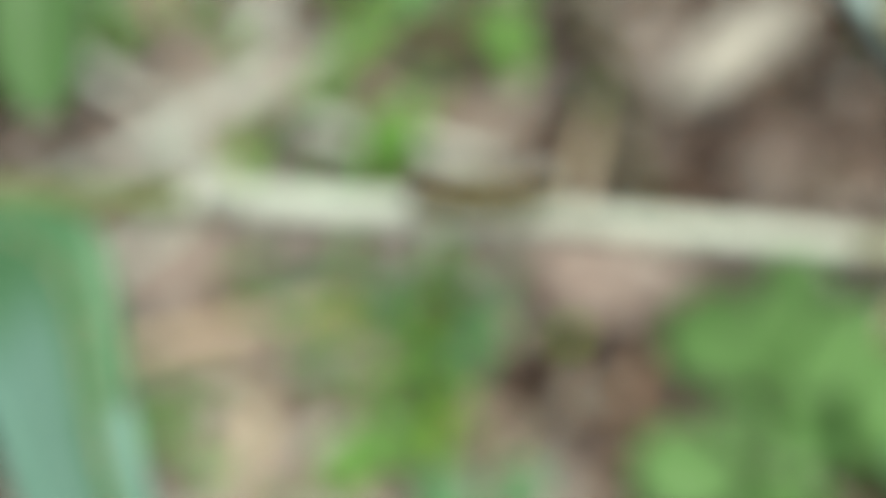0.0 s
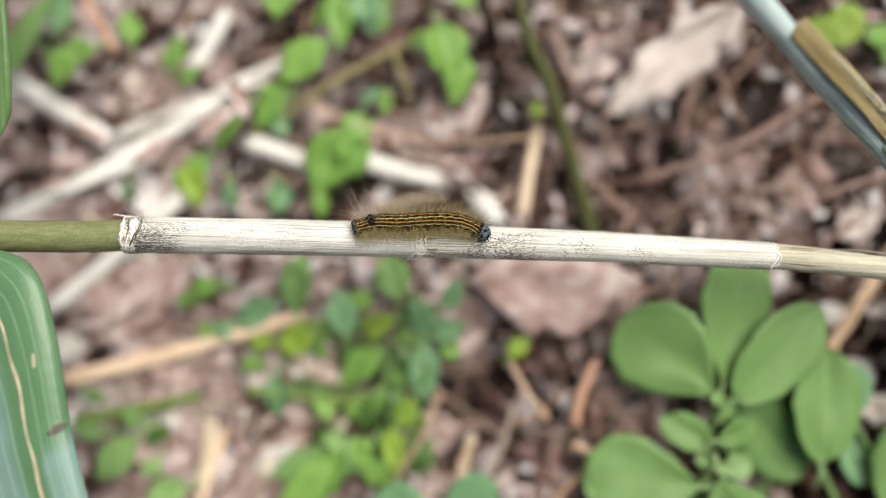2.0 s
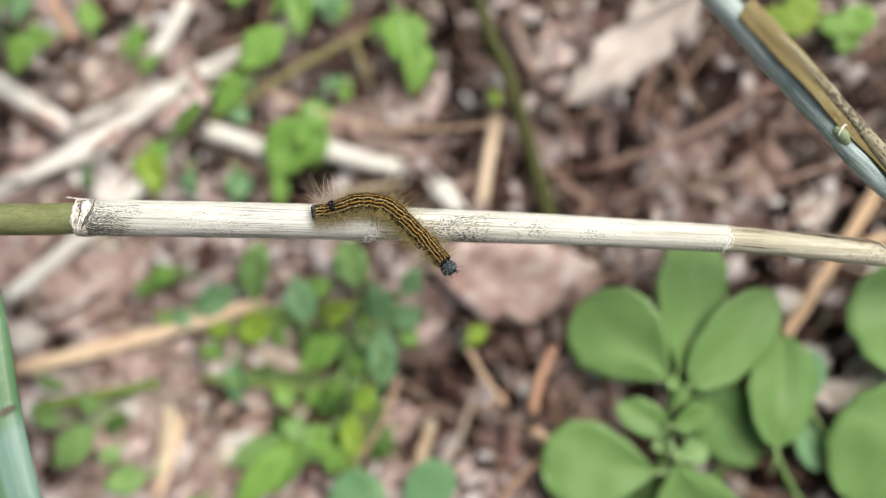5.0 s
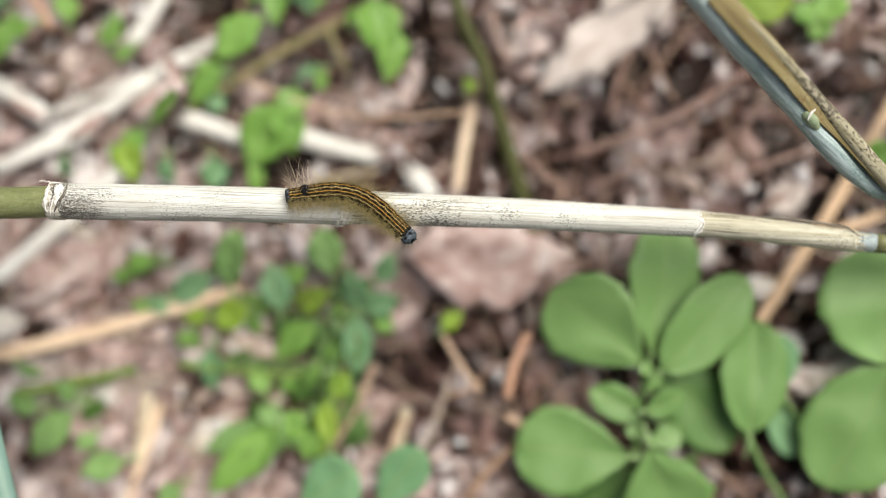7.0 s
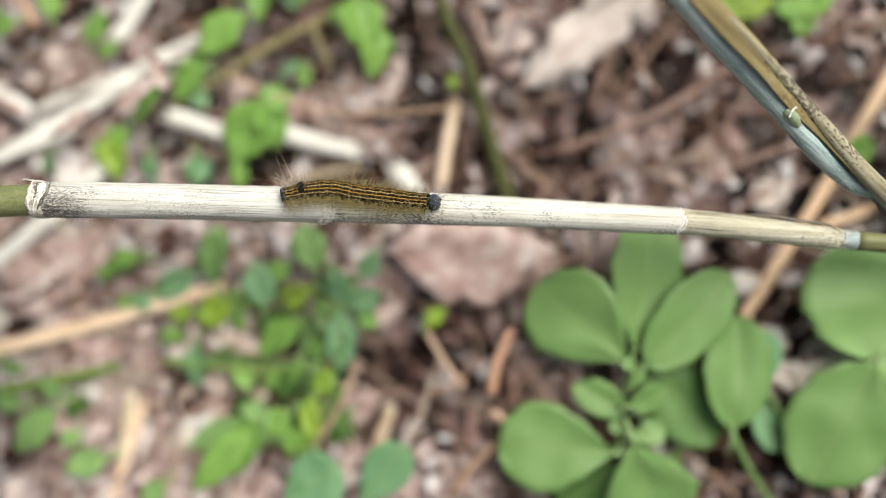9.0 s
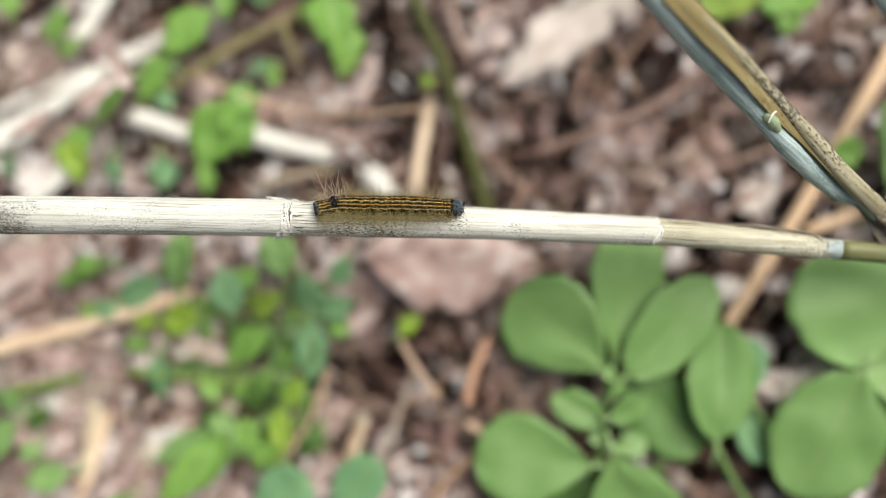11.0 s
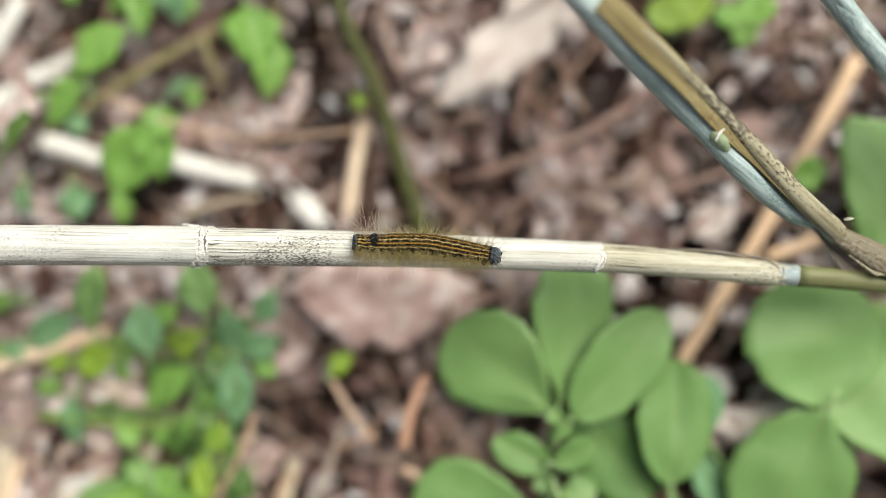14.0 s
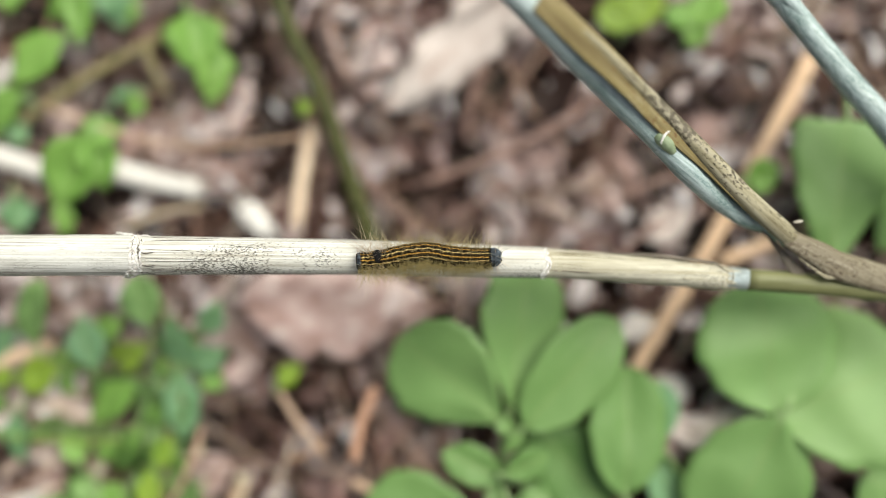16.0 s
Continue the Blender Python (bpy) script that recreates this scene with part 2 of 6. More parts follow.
M_LEAF_D = leaf_material("blue_green_leaf", (0.1, 0.25, 0.115), (0.27, 0.48, 0.265), 0.45, 0.34)
M_LEAF_PALE = leaf_material("pale_leaf", (0.155, 0.32, 0.095), (0.33, 0.525, 0.2), 0.5, 0.36)
# rounded leaf's green, darkened: the shade of the leaves above is painted in
M_LEAF_SHADED = leaf_material("shaded_leaf", (0.05, 0.135, 0.028), (0.13, 0.26, 0.07), 0.5, 0.25)
# deep green, with the shade under herbs and broader leaves put into it
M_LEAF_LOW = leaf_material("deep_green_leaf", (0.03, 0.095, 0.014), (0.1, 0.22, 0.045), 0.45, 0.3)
M_BROADBLADE = leaf_material("broad_blade", (0.055, 0.14, 0.06), (0.125, 0.245, 0.13), 0.3, 0.12, (0.26, 0.36, 0.25), True, 0.12, (0.2, 0.32, 0.295))
M_BLADE = leaf_material("grass_blade", (0.045, 0.11, 0.03), (0.14, 0.25, 0.09), 0.3, 0.25, (0.3, 0.42, 0.24), True, 0.5)
LITTER = [(0.0, (0.00599, 0.00297, 0.00254)), (0.4, (0.04, 0.0178, 0.0142)), (0.58, (0.22, 0.119, 0.106)), (0.72, (0.48, 0.322, 0.305)), (0.84, (0.699, 0.569, 0.569)), (1.0, (0.829, 0.782, 0.812))]
LITTER_DARK = [(0.0, (0.003, 0.00198, 0.00152)), (0.48, (0.02, 0.0099, 0.00812)), (0.64, (0.12, 0.0614, 0.0548)), (0.79, (0.36, 0.233, 0.228)), (0.9, (0.599, 0.495, 0.518)), (1.0, (0.799, 0.762, 0.812))]
M_LITTER_DARK = litter_material("rotting_litter", LITTER_DARK)
M_LITTER_PALE = litter_material("bleached_litter", [(0.0, (0.14, 0.0772, 0.069)), (0.3, (0.48, 0.332, 0.315)), (0.65, (0.749, 0.594, 0.584)), (1.0, (0.869, 0.822, 0.843))])
M_LITTER = litter_material("leaf_litter", LITTER)
M_SOIL = litter_material("soil", [(0.0, (0.008, 0.005, 0.004)), (0.4, (0.02, 0.013, 0.011)), (0.7, (0.05, 0.033, 0.027)), (1.0, (0.1, 0.062, 0.053))], False, 260, 0.8, 0.08)
M_DEADLEAF = litter_material("dead_leaf", [(0.0, (0.26, 0.148, 0.132)), (0.45, (0.52, 0.366, 0.345)), (1.0, (0.819, 0.723, 0.721))], False, 300, 0.5, 0.22, 0.25, 0.24, 2.6)
M_WHITELEAF = litter_material("bleached_leaf", [(0.0, (0.36, 0.26, 0.225)), (0.5, (0.62, 0.5, 0.445)), (1.0, (0.78, 0.7, 0.65))], False, 650)
M_BLEACHED = litter_material("white_dead_leaf", [(0.0, (0.5, 0.43, 0.4)), (0.5, (0.76, 0.71, 0.69)), (1.0, (0.86, 0.84, 0.84))], False, 300, 0.5, 0.22, 0.25, 0.38, 1.2)
M_PALELEAF = litter_material("pale_dead_leaf", [(0.0, (0.4, 0.31, 0.29)), (0.5, (0.61, 0.52, 0.495)), (1.0, (0.75, 0.685, 0.67))], False, 300, 0.5, 0.22, 0.3, 0.35, 1.3)


def caterpillar_skin():
    m, nt, b = nodes_of("striped_skin", 0.85, 0.06)
    sep = nt.nodes.new("ShaderNodeSeparateXYZ")
    nt.links.new(coords(nt), sep.inputs[0])
    ang = maths(nt, "ARCTAN2", sep.outputs[1], sep.outputs[2])
    wob = noise_node(nt, 2600, (0.8, 1, 1), 3)
    ang = maths(nt, "ADD", ang, maths(nt, "MULTIPLY", maths(nt, "SUBTRACT", wob, 0.5), 0.48))
    fac = maths(nt, "ADD", maths(nt, "MULTIPLY", ang, 1 / (2 * math.pi)), 0.5)
    black, gold, pale, grey = (0.006, 0.0045, 0.003), (0.5, 0.28, 0.06), (0.6, 0.44, 0.19), (0.045, 0.036, 0.022)
    stops = [(0.0, (0.035, 0.027, 0.015)), (0.36, grey), (0.4, black)]
    for k in (0.445, 0.51, 0.575, 0.64, 0.705, 0.77):
        stops += [(k - 0.0105, black), (k - 0.003, gold if k not in (0.445, 0.575) else pale), (k + 0.004, gold if k not in (0.445, 0.575) else pale), (k + 0.0115, black)]
    stops += [(0.86, grey), (1.0, (0.035, 0.027, 0.015))]
    col = ramp_node(nt, fac, stops)
    sp = noise_node(nt, 5200, (1, 1, 1), 2, 0.6)
    col = mixed(nt, maths(nt, "MULTIPLY", maths(nt, "SUBTRACT", sp, 0.58), 5, True), col, (0.02, 0.017, 0.013))
    sp2 = noise_node(nt, 4300, (0.6, 1, 1), 2, 0.6)
    col = mixed(nt, maths(nt, "MULTIPLY", maths(nt, "SUBTRACT", sp2, 0.6), 4, True), col, (0.42, 0.28, 0.1))
    # folds between the segments, and breaks in the stripes
    fold = maths(nt, "SINE", maths(nt, "MULTIPLY", sep.outputs[0], 2 * math.pi / 0.00052))
    brk = maths(nt, "ADD", maths(nt, "MULTIPLY", fold, 0.1), noise_node(nt, 3000, (1.2, 0.5, 0.5), 2))
    col = mixed(nt, maths(nt, "MULTIPLY", maths(nt, "SUBTRACT", brk, 0.462), 3.2, True), col, (0.03, 0.022, 0.012))
    nt.links.new(col, b.inputs["Base Color"])
    bumped(nt, b, maths(nt, "ADD", sp, fold), 0.00008, 0.6)
    return m


def speckled(name, a, c, scale, rough=0.45, spec=0.15):
    m, nt, b = nodes_of(name, rough, spec)
    n = noise_node(nt, scale, detail=3)
    nt.links.new(ramp_node(nt, n, [(0.35, a), (0.65, c)]), b.inputs["Base Color"])
    bumped(nt, b, n, 0.00006, 0.5)
    return m


M_SKIN = caterpillar_skin()
M_HEAD = speckled("blue_grey_head", (0.012, 0.014, 0.018), (0.12, 0.15, 0.19), 3600)
M_BLACK = speckled("black_skin", (0.004, 0.004, 0.004), (0.014, 0.013, 0.013), 2500, 0.9)
M_TAIL = speckled("dark_blue_tail", (0.004, 0.004, 0.005), (0.075, 0.09, 0.11), 3200, 0.75)


def hair_material(name, c, d):
    m, nt, b = nodes_of(name, 0.5, 0.4)
    rnd = nt.nodes.new("ShaderNodeNewGeometry").outputs["Random Per Island"]
    nt.links.new(ramp_node(nt, rnd, [(0.0, c), (1.0, d)]), b.inputs["Base Color"])
    return m


M_HAIR = hair_material("golden_hair", (0.18, 0.14, 0.05), (0.66, 0.55, 0.3))
M_HAIRBELLY = hair_material("olive_hair", (0.1, 0.08, 0.025), (0.5, 0.4, 0.17))
M_HAIRDARK = hair_material("brown_hair", (0.34, 0.23, 0.15), (0.92, 0.8, 0.64))


# ---- mesh helpers ----
def mesh_of(name, bm, material, smooth=True):
    bmesh.ops.recalc_face_normals(bm, faces=bm.faces)
    me = bpy.data.meshes.new(name)
    for f in bm.faces:
        f.smooth = smooth
    bm.to_mesh(me)
    bm.free()
    me.materials.append(material)
    return me


def part(name, bm, material, parent, label=""):
    """One mesh under a thing or a part."""
    ob = new(name, mesh_of(name, bm, material))
    ob.parent = parent
    return tagged(ob, label)


def thing(name, place, label, category, group="", kind=""):
    ob = new(name)
    ob.empty_display_size = 0.003
    ob.matrix_basis = place if isinstance(place, Matrix) else Matrix.Translation(place)
    return tagged(ob, label, category, group, kind)


def tube(bm, pts, radii, sides=12, flat=1.0, wobble=0.0, seed=0):
    """A closed tube along points; wobble makes its outline uneven."""
    pts = [Vector(p) for p in pts]
    rings, up = [], Vector((0, 0, 1))
    for i, p in enumerate(pts):
        d = (pts[min(i + 1, len(pts) - 1)] - pts[max(i - 1, 0)]).normalized()
        side = up.cross(d)
        if side.length < 0.2:
            side = Vector((0, 1, 0)).cross(d)
        side.normalize()
        top = d.cross(side).normalized()
        ring = []
        for k in range(sides):
            a = 2 * math.pi * k / sides
            r = radii[i] * (1 + wobble * noise.noise(Vector((i * 0.9 + seed, math.cos(a) * 1.3, math.sin(a) * 1.3 + seed))))
            ring.append(bm.verts.new(p + side * (math.cos(a) * r) + top * (math.sin(a) * r * flat)))
        rings.append(ring)
    for a, b in zip(rings, rings[1:]):
        for k in range(sides):
            bm.faces.new((a[k], a[(k + 1) % sides], b[(k + 1) % sides], b[k]))
    bm.faces.new(rings[0][::-1])
    bm.faces.new(rings[-1])
    return rings


def along(points, n, closed=False):
    """n + 1 points on a smooth curve through the given ones."""
    p = [Vector(q) for q in points]
    out = []
    for i in range(n + 1):
        s = i / n * (len(p) - 1)
        k = min(int(s), len(p) - 2)
        u = s - k
        a, b, c, d = p[max(k - 1, 0)], p[k], p[k + 1], p[min(k + 2, len(p) - 1)]
        out.append(0.5 * ((2 * b) + (c - a) * u + (2 * a - 5 * b + 4 * c - d) * u * u + (3 * b - a - 3 * c + d) * u ** 3))
    return out


PROFILES = {
    "obovate": [(0, 0.06), (0.1, 0.26), (0.25, 0.6), (0.45, 0.9), (0.62, 1.0), (0.8, 0.9), (0.92, 0.62), (0.98, 0.32), (1, 0.1)],
    "round": [(0, 0.12), (0.08, 0.5), (0.25, 0.86), (0.48, 1.0), (0.7, 0.94), (0.86, 0.7), (0.96, 0.38), (1, 0.08)],
    "ovate": [(0, 0.06), (0.12, 0.5), (0.3, 0.95), (0.45, 1.0), (0.62, 0.86), (0.8, 0.52), (0.92, 0.22), (1, 0.02)],
    "blade": [(0, 0.45), (0.015, 0.7), (0.04, 0.88), (0.1, 0.98), (0.3, 1.0), (0.6, 0.8), (0.85, 0.35), (1, 0.02)],
    "stub": [(0, 0.9), (0.5, 1.0), (0.8, 1.0), (0.89, 0.97), (0.94, 0.72), (0.98, 0.4), (1, 0.22)],
    "elliptic": [(0, 0.1), (0.1, 0.48), (0.28, 0.86), (0.48, 1.0), (0.68, 0.93), (0.85, 0.65), (0.95, 0.34), (1, 0.06)],
    "blunt": [(0, 0.8), (0.05, 0.97), (0.25, 1.0), (0.5, 0.8), (0.75, 0.5), (0.92, 0.25), (1, 0.05)],
    "ragged": [(0, 0.2), (0.1, 0.62), (0.28, 0.9), (0.5, 1.0), (0.7, 0.86), (0.85, 0.7), (0.95, 0.4), (1, 0.12)],
}


def leaf_bm(length, width, shape, fold=0.2, curl=0.15, wave=0.04, thick=0.00018, rag=0.0, rng=None, nx=12, ny=6, teeth=0.0):
    """A leaf from the origin along x, its face towards z, with real thickness."""
    rng = rng or random.Random(1)
    prof, ph, bm, layers = PROFILES[shape], rng.uniform(0, 9), bmesh.new(), []
    for lift in (thick / 2, -thick / 2):
        grid = []
        for i in range(nx + 1):
            s = i / nx
            w = np.interp(s, [q[0] for q in prof], [q[1] for q in prof]) * width / 2
            row = []
            for j in range(-ny // 2, ny // 2 + 1):
                v = j / (ny / 2)
                edge = 1 + rag * noise.noise(Vector((s * 7 + ph, v * 2, ph)))
                y = v * w * edge * (1 - teeth if abs(v) == 1 and i % 2 else 1)
                z = abs(y) * fold - curl * length * (s - 0.3) ** 2 + wave * width * noise.noise(Vector((s * 3 + ph, v * 1.6, ph)))
                row.append(bm.verts.new((s * length + rag * 0.4 * width * noise.noise(Vector((v * 3, s, ph + 4))), y, z + lift)))
            grid.append(row)
        layers.append(grid)
    a, b = layers
    m = len(a[0])
    for i in range(nx):
        for j in range(m - 1):
            bm.faces.new((a[i][j], a[i + 1][j], a[i + 1][j + 1], a[i][j + 1]))
            bm.faces.new((b[i][j], b[i][j + 1], b[i + 1][j + 1], b[i + 1][j]))
        bm.faces.new((a[i][0], b[i][0], b[i + 1][0], a[i + 1][0]))
        bm.faces.new((a[i][m - 1], a[i + 1][m - 1], b[i + 1][m - 1], b[i][m - 1]))
    for j in range(m - 1):
        bm.faces.new((a[0][j], a[0][j + 1], b[0][j + 1], b[0][j]))
        bm.faces.new((a[nx][j], b[nx][j], b[nx][j + 1], a[nx][j + 1]))
    return bm


def facing(base, tip, normal, spin=0.0):
    """A matrix at base with x towards tip and z near normal."""
    x = (Vector(tip) - Vector(base)).normalized()
    z = Vector(normal)
    z = (z - z.dot(x) * x).normalized()
    m = Matrix((x, z.cross(x), z)).transposed().to_4x4()
    return Matrix.Translation(base) @ m @ Matrix.Rotation(spin, 4, "X")


# ---- ground ----
def ground_z(x, y):
    return 0.6 * 0.4013 * math.tanh(y / 0.6) + 0.6 * 0.0378 * math.tanh(x / 0.6) - 0.0003


UP = Vector((-0.035, -0.372, 0.927))
# small dark hollows in the litter
HOLLOWS = [
    (42.7, 35.0, 4),
    (36.7, 28.9, 4.5),
    (56.6, 18.2, 3.5),
    (48.7, 39.6, 3.5),
    (33.8, 35.1, 4),
    (28.2, 18.5, 4),
    (31.8, 21.7, 3.5),
    (-23.4, 26.7, 3),
    (-32.2, 43.6, 4),
    (-53.2, 36.8, 3.5),
    (19.9, -17.7, 3.5),
    (0.4, -22.8, 3),
    (-27.4, 45.3, 3.5),
    (-11.1, 28.7, 4),
    (-12.1, 38.9, 3.5),
    (-19.7, 40.8, 3),
    (56.6, 35.2, 4),
    (48.4, 42.3, 3.5),
    (4.9, 36.9, 3.5),
    (-10.7, -14.3, 5),
    (-15.3, -21.1, 5),
    (-22.8, -16.0, 4),
    (-0.4, -11.7, 6),
    (3.3, -7.4, 4),
    (-30.3, -20.3, 4),
    (8.9, -19.4, 4),
    (36.3, -27.0, 5),
    (53.5, -23.6, 6),
    (2.8, 39.9, 3.0),
    (31.0, 21.1, 5),
    (0.9, -10.7, 6.5),
    (2.4, -15.9, 5),
    (14.9, -8.3, 3.2),
    (-21.6, -17.7, 3),
    (26.0, 2.1, 3.5),
    (57.2, -28.7, 5),
    (67.5, -12.6, 3.5),
    (-19.7, 35.0, 4),
    (-73.6, 36.3, 4),
    (-74.4, 26.9, 4),
    (-59.6, -26.8, 4.5),
    (-22.7, 15.3, 5),
    (-4.6, -16.0, 5),
    (-66.6, 28.1, 3),
    (81.6, -21.8, 6),
    (89.0, -18.6, 5),
    (51.2, 21.3, 6.5),
    (91.4, 12.3, 5),
    (23.1, 14.3, 3.5),
    (44.4, 21.0, 4),
    (-5.0, 13.7, 4.5),
    (11.2, -13.3, 3),
    (-6.5, -19.4, 4),
    (34.9, 30.4, 4),
    (67.0, 26.2, 4),
    (64.3, -5.9, 4),
    (17.3, 22.5, 5),
]


def hollow(x, y):
    return max(max(0.0, 1 - math.hypot(x - hx * MM, y - hy * MM) / (1.35 * r * MM)) for hx, hy, r in HOLLOWS)


def build_ground():
    def steps(inner, fine):
        out, s, v = [], fine, 0.0
        while v < inner:
            out.append(v)
            v += fine
        while v < 400:
            out.append(v)
            s *= 1.35
            v += s
        return sorted({-q for q in out} | set(out))

    xs, ys = steps(0.13, 0.0013), steps(0.1, 0.0013)
    verts = []
    for y in ys:
        for x in xs:
            near = max(0.0, 1 - math.hypot(x, y) / 3)
            h = 0.0032 * noise.noise(Vector((x * 55, y * 55, 0))) + 0.0016 * noise.noise(Vector((x * 190, y * 190, 3))) - 0.0095
            verts.append((x, y, ground_z(x, y) + h * near - 0.013 * hollow(x, y)))
    nx = len(xs)
    faces = [(j * nx + i, j * nx + i + 1, (j + 1) * nx + i + 1, (j + 1) * nx + i) for j in range(len(ys) - 1) for i in range(nx - 1)]
    me = bpy.data.meshes.new("ground")
    me.from_pydata(verts, [], faces)
    me.polygons.foreach_set("use_smooth", [True] * len(faces))
    me.materials.append(M_SOIL)
    tagged(new("ground", me), "sloping dark brown woodland soil under leaf litter", "ground", kind="structure")


def build_litter(name, kind_of, count, seed, material, label):
    """Broken dead leaves that cover the soil; the dark kind lies thickest up the slope, the pale kind down it to the west."""
    rng, verts, faces = random.Random(seed), [], []
    n = 0
    while n < count:
        wide = n > count * 0.88 and kind_of != "pale"
        x, y = (rng.uniform(-0.32, 0.32), rng.uniform(-0.25, 0.3)) if wide else (rng.uniform(-0.085, 0.105), rng.uniform(-0.048, 0.06))
        if wide and -0.1 < x < 0.12 and -0.065 < y < 0.075:
            continue
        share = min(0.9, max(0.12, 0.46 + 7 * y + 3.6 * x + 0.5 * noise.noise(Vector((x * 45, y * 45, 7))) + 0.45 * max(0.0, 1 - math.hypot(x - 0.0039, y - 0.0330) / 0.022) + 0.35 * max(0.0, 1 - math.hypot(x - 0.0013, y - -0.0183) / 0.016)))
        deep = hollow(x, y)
        # under the herbs, shade is put in as more dark and less pale litter
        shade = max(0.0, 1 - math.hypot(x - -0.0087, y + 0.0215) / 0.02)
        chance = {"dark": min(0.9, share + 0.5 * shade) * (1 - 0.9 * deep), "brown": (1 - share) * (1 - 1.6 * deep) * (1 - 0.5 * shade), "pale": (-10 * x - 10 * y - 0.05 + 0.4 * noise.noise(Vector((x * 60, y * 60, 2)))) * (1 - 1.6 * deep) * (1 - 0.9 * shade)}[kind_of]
        if rng.random() > chance:
            continue
        n += 1
        h = -0.0006 - (0.0045 if kind_of == "pale" else 0.0095) * rng.random() ** 0.8 - 0.009 * deep
        size = rng.choice((1.8, 2.6, 3.4, 4.6, 6.2, 9.0)) * rng.uniform(0.7, 1.3) * MM * (3.2 if wide else 1)
        asp, bend = rng.choice((0.14, 0.24, 0.36, 0.5, 0.7)) * rng.uniform(0.8, 1.2), rng.uniform(-0.5, 0.5)
        normal = (UP + Vector([rng.gauss(0, 0.5) for _ in range(3)])).normalized()
        a = rng.uniform(0, 6.283)
        side = Vector((math.cos(a), math.sin(a), 0.4 * math.sin(a)))
        m = facing((x, y, ground_z(x, y) + h), Vector((x, y, ground_z(x, y) + h)) + side, normal)
        base = len(verts)
        for i in range(5):
            s = i / 4 - 0.5
            w = asp * (1 - 2.2 * s * s) * rng.uniform(0.7, 1.2)
            for j in (-1, 0, 1):
                q = Vector((s + rng.uniform(-0.06, 0.06), j * w / 2, bend * (s * s * 1.6 + j * j * asp * 0.35) + rng.uniform(-0.03, 0.03))) * size
                verts.append(m @ q)
        for i in range(4):
            for j in range(2):
                k = base + i * 3 + j
                faces.append((k, k + 3, k + 4, k + 1))
    me = bpy.data.meshes.new(name)
    me.from_pydata(verts, [], faces)
    me.polygons.foreach_set("use_smooth", [True] * len(faces))
    me.materials.append(material)
    tagged(new(name, me), label, "leaf litter", kind="stuff")


def build_flakes():
    """Pale flakes and shreds of bleached leaf, thickest where the slope is lower."""
    rng, bm = random.Random(15), bmesh.new()
    for n in range(7500):
        x, y = rng.uniform(-0.085, 0.105), rng.uniform(-0.046, 0.056)
        if hollow(x, y) > 0.2:
            continue
        if rng.random() > 0.42 + 0.4 * max(0.0, -x / 0.08) + 0.3 * max(0.0, -y / 0.05) + 0.5 * noise.noise(Vector((x * 70, y * 70, 11))):
            continue
        size = (0.7 + 3.4 * rng.random() ** 1.8) * MM
        a = rng.uniform(0, 6.283)
        p = Vector((x, y, ground_z(x, y) + rng.uniform(-3.0, -0.6) * MM))
        m = facing(p, p + Vector((math.cos(a), math.sin(a), 0.4 * math.sin(a))), UP + Vector([rng.gauss(0, 0.25) for _ in range(3)]))
        one = leaf_bm(size, size * rng.uniform(0.25, 0.7), "ragged", rng.uniform(-0.4, 0.5), rng.uniform(-0.4, 0.4), 0.2, 0.00015, 0.5, rng, 5, 4)
        one.transform(m)
        me = bpy.data.meshes.new("flake")
        one.to_mesh(me)
        one.free()
        bm.from_mesh(me)
        bpy.data.meshes.remove(me)
    ob = new("bleached_flakes", mesh_of("bleached_flakes", bm, M_FLAKE))
    tagged(ob, "pale bleached flakes of dead leaves in the litter", "leaf litter", kind="stuff")


def build_debris():
    """Thin dry stems and needles scattered in the litter."""
    rng, bm = random.Random(9), bmesh.new()
    for n in range(1200):
        x, y = rng.uniform(-0.085, 0.105), rng.uniform(-0.048, 0.06)
        a, ln, r = rng.uniform(0, 6.283), rng.uniform(5, 26) * MM, rng.choice((0.08, 0.12, 0.18, 0.24, 0.32)) * MM
        d = Vector((math.cos(a), math.sin(a), 0.4 * math.sin(a) + rng.uniform(-0.12, 0.12))).normalized()
        p = Vector((x, y, ground_z(x, y) + rng.uniform(-3.2, -0.3) * MM))
        k = Vector((-d.y, d.x, 0)) * ln * rng.uniform(-0.12, 0.12)
        tube(bm, [p - d * ln / 2, p + k, p + d * ln / 2], [r, r, r * 0.7], 5)
    ob = new("dry_debris", mesh_of("dry_debris", bm, M_DEBRIS))
    tagged(ob, "thin dry brown stems scattered in the litter", "plant debris", kind="stuff")


M_DEBRIS = litter_material("debris", [(0.0, (0.09, 0.045, 0.035)), (0.4, (0.27, 0.15, 0.12)), (0.75, (0.52, 0.36, 0.28)), (1.0, (0.72, 0.63, 0.55))])
M_FLAKE = litter_material("bleached_flake", [(0.0, (0.38, 0.267, 0.254)), (0.4, (0.599, 0.475, 0.457)), (0.75, (0.739, 0.673, 0.69)), (1.0, (0.839, 0.822, 0.863))])
build_ground()
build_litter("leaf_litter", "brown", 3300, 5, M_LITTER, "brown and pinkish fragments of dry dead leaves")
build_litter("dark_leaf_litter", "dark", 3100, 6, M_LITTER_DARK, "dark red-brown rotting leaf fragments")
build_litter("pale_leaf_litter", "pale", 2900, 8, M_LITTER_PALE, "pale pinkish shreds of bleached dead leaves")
build_debris()
build_flakes()


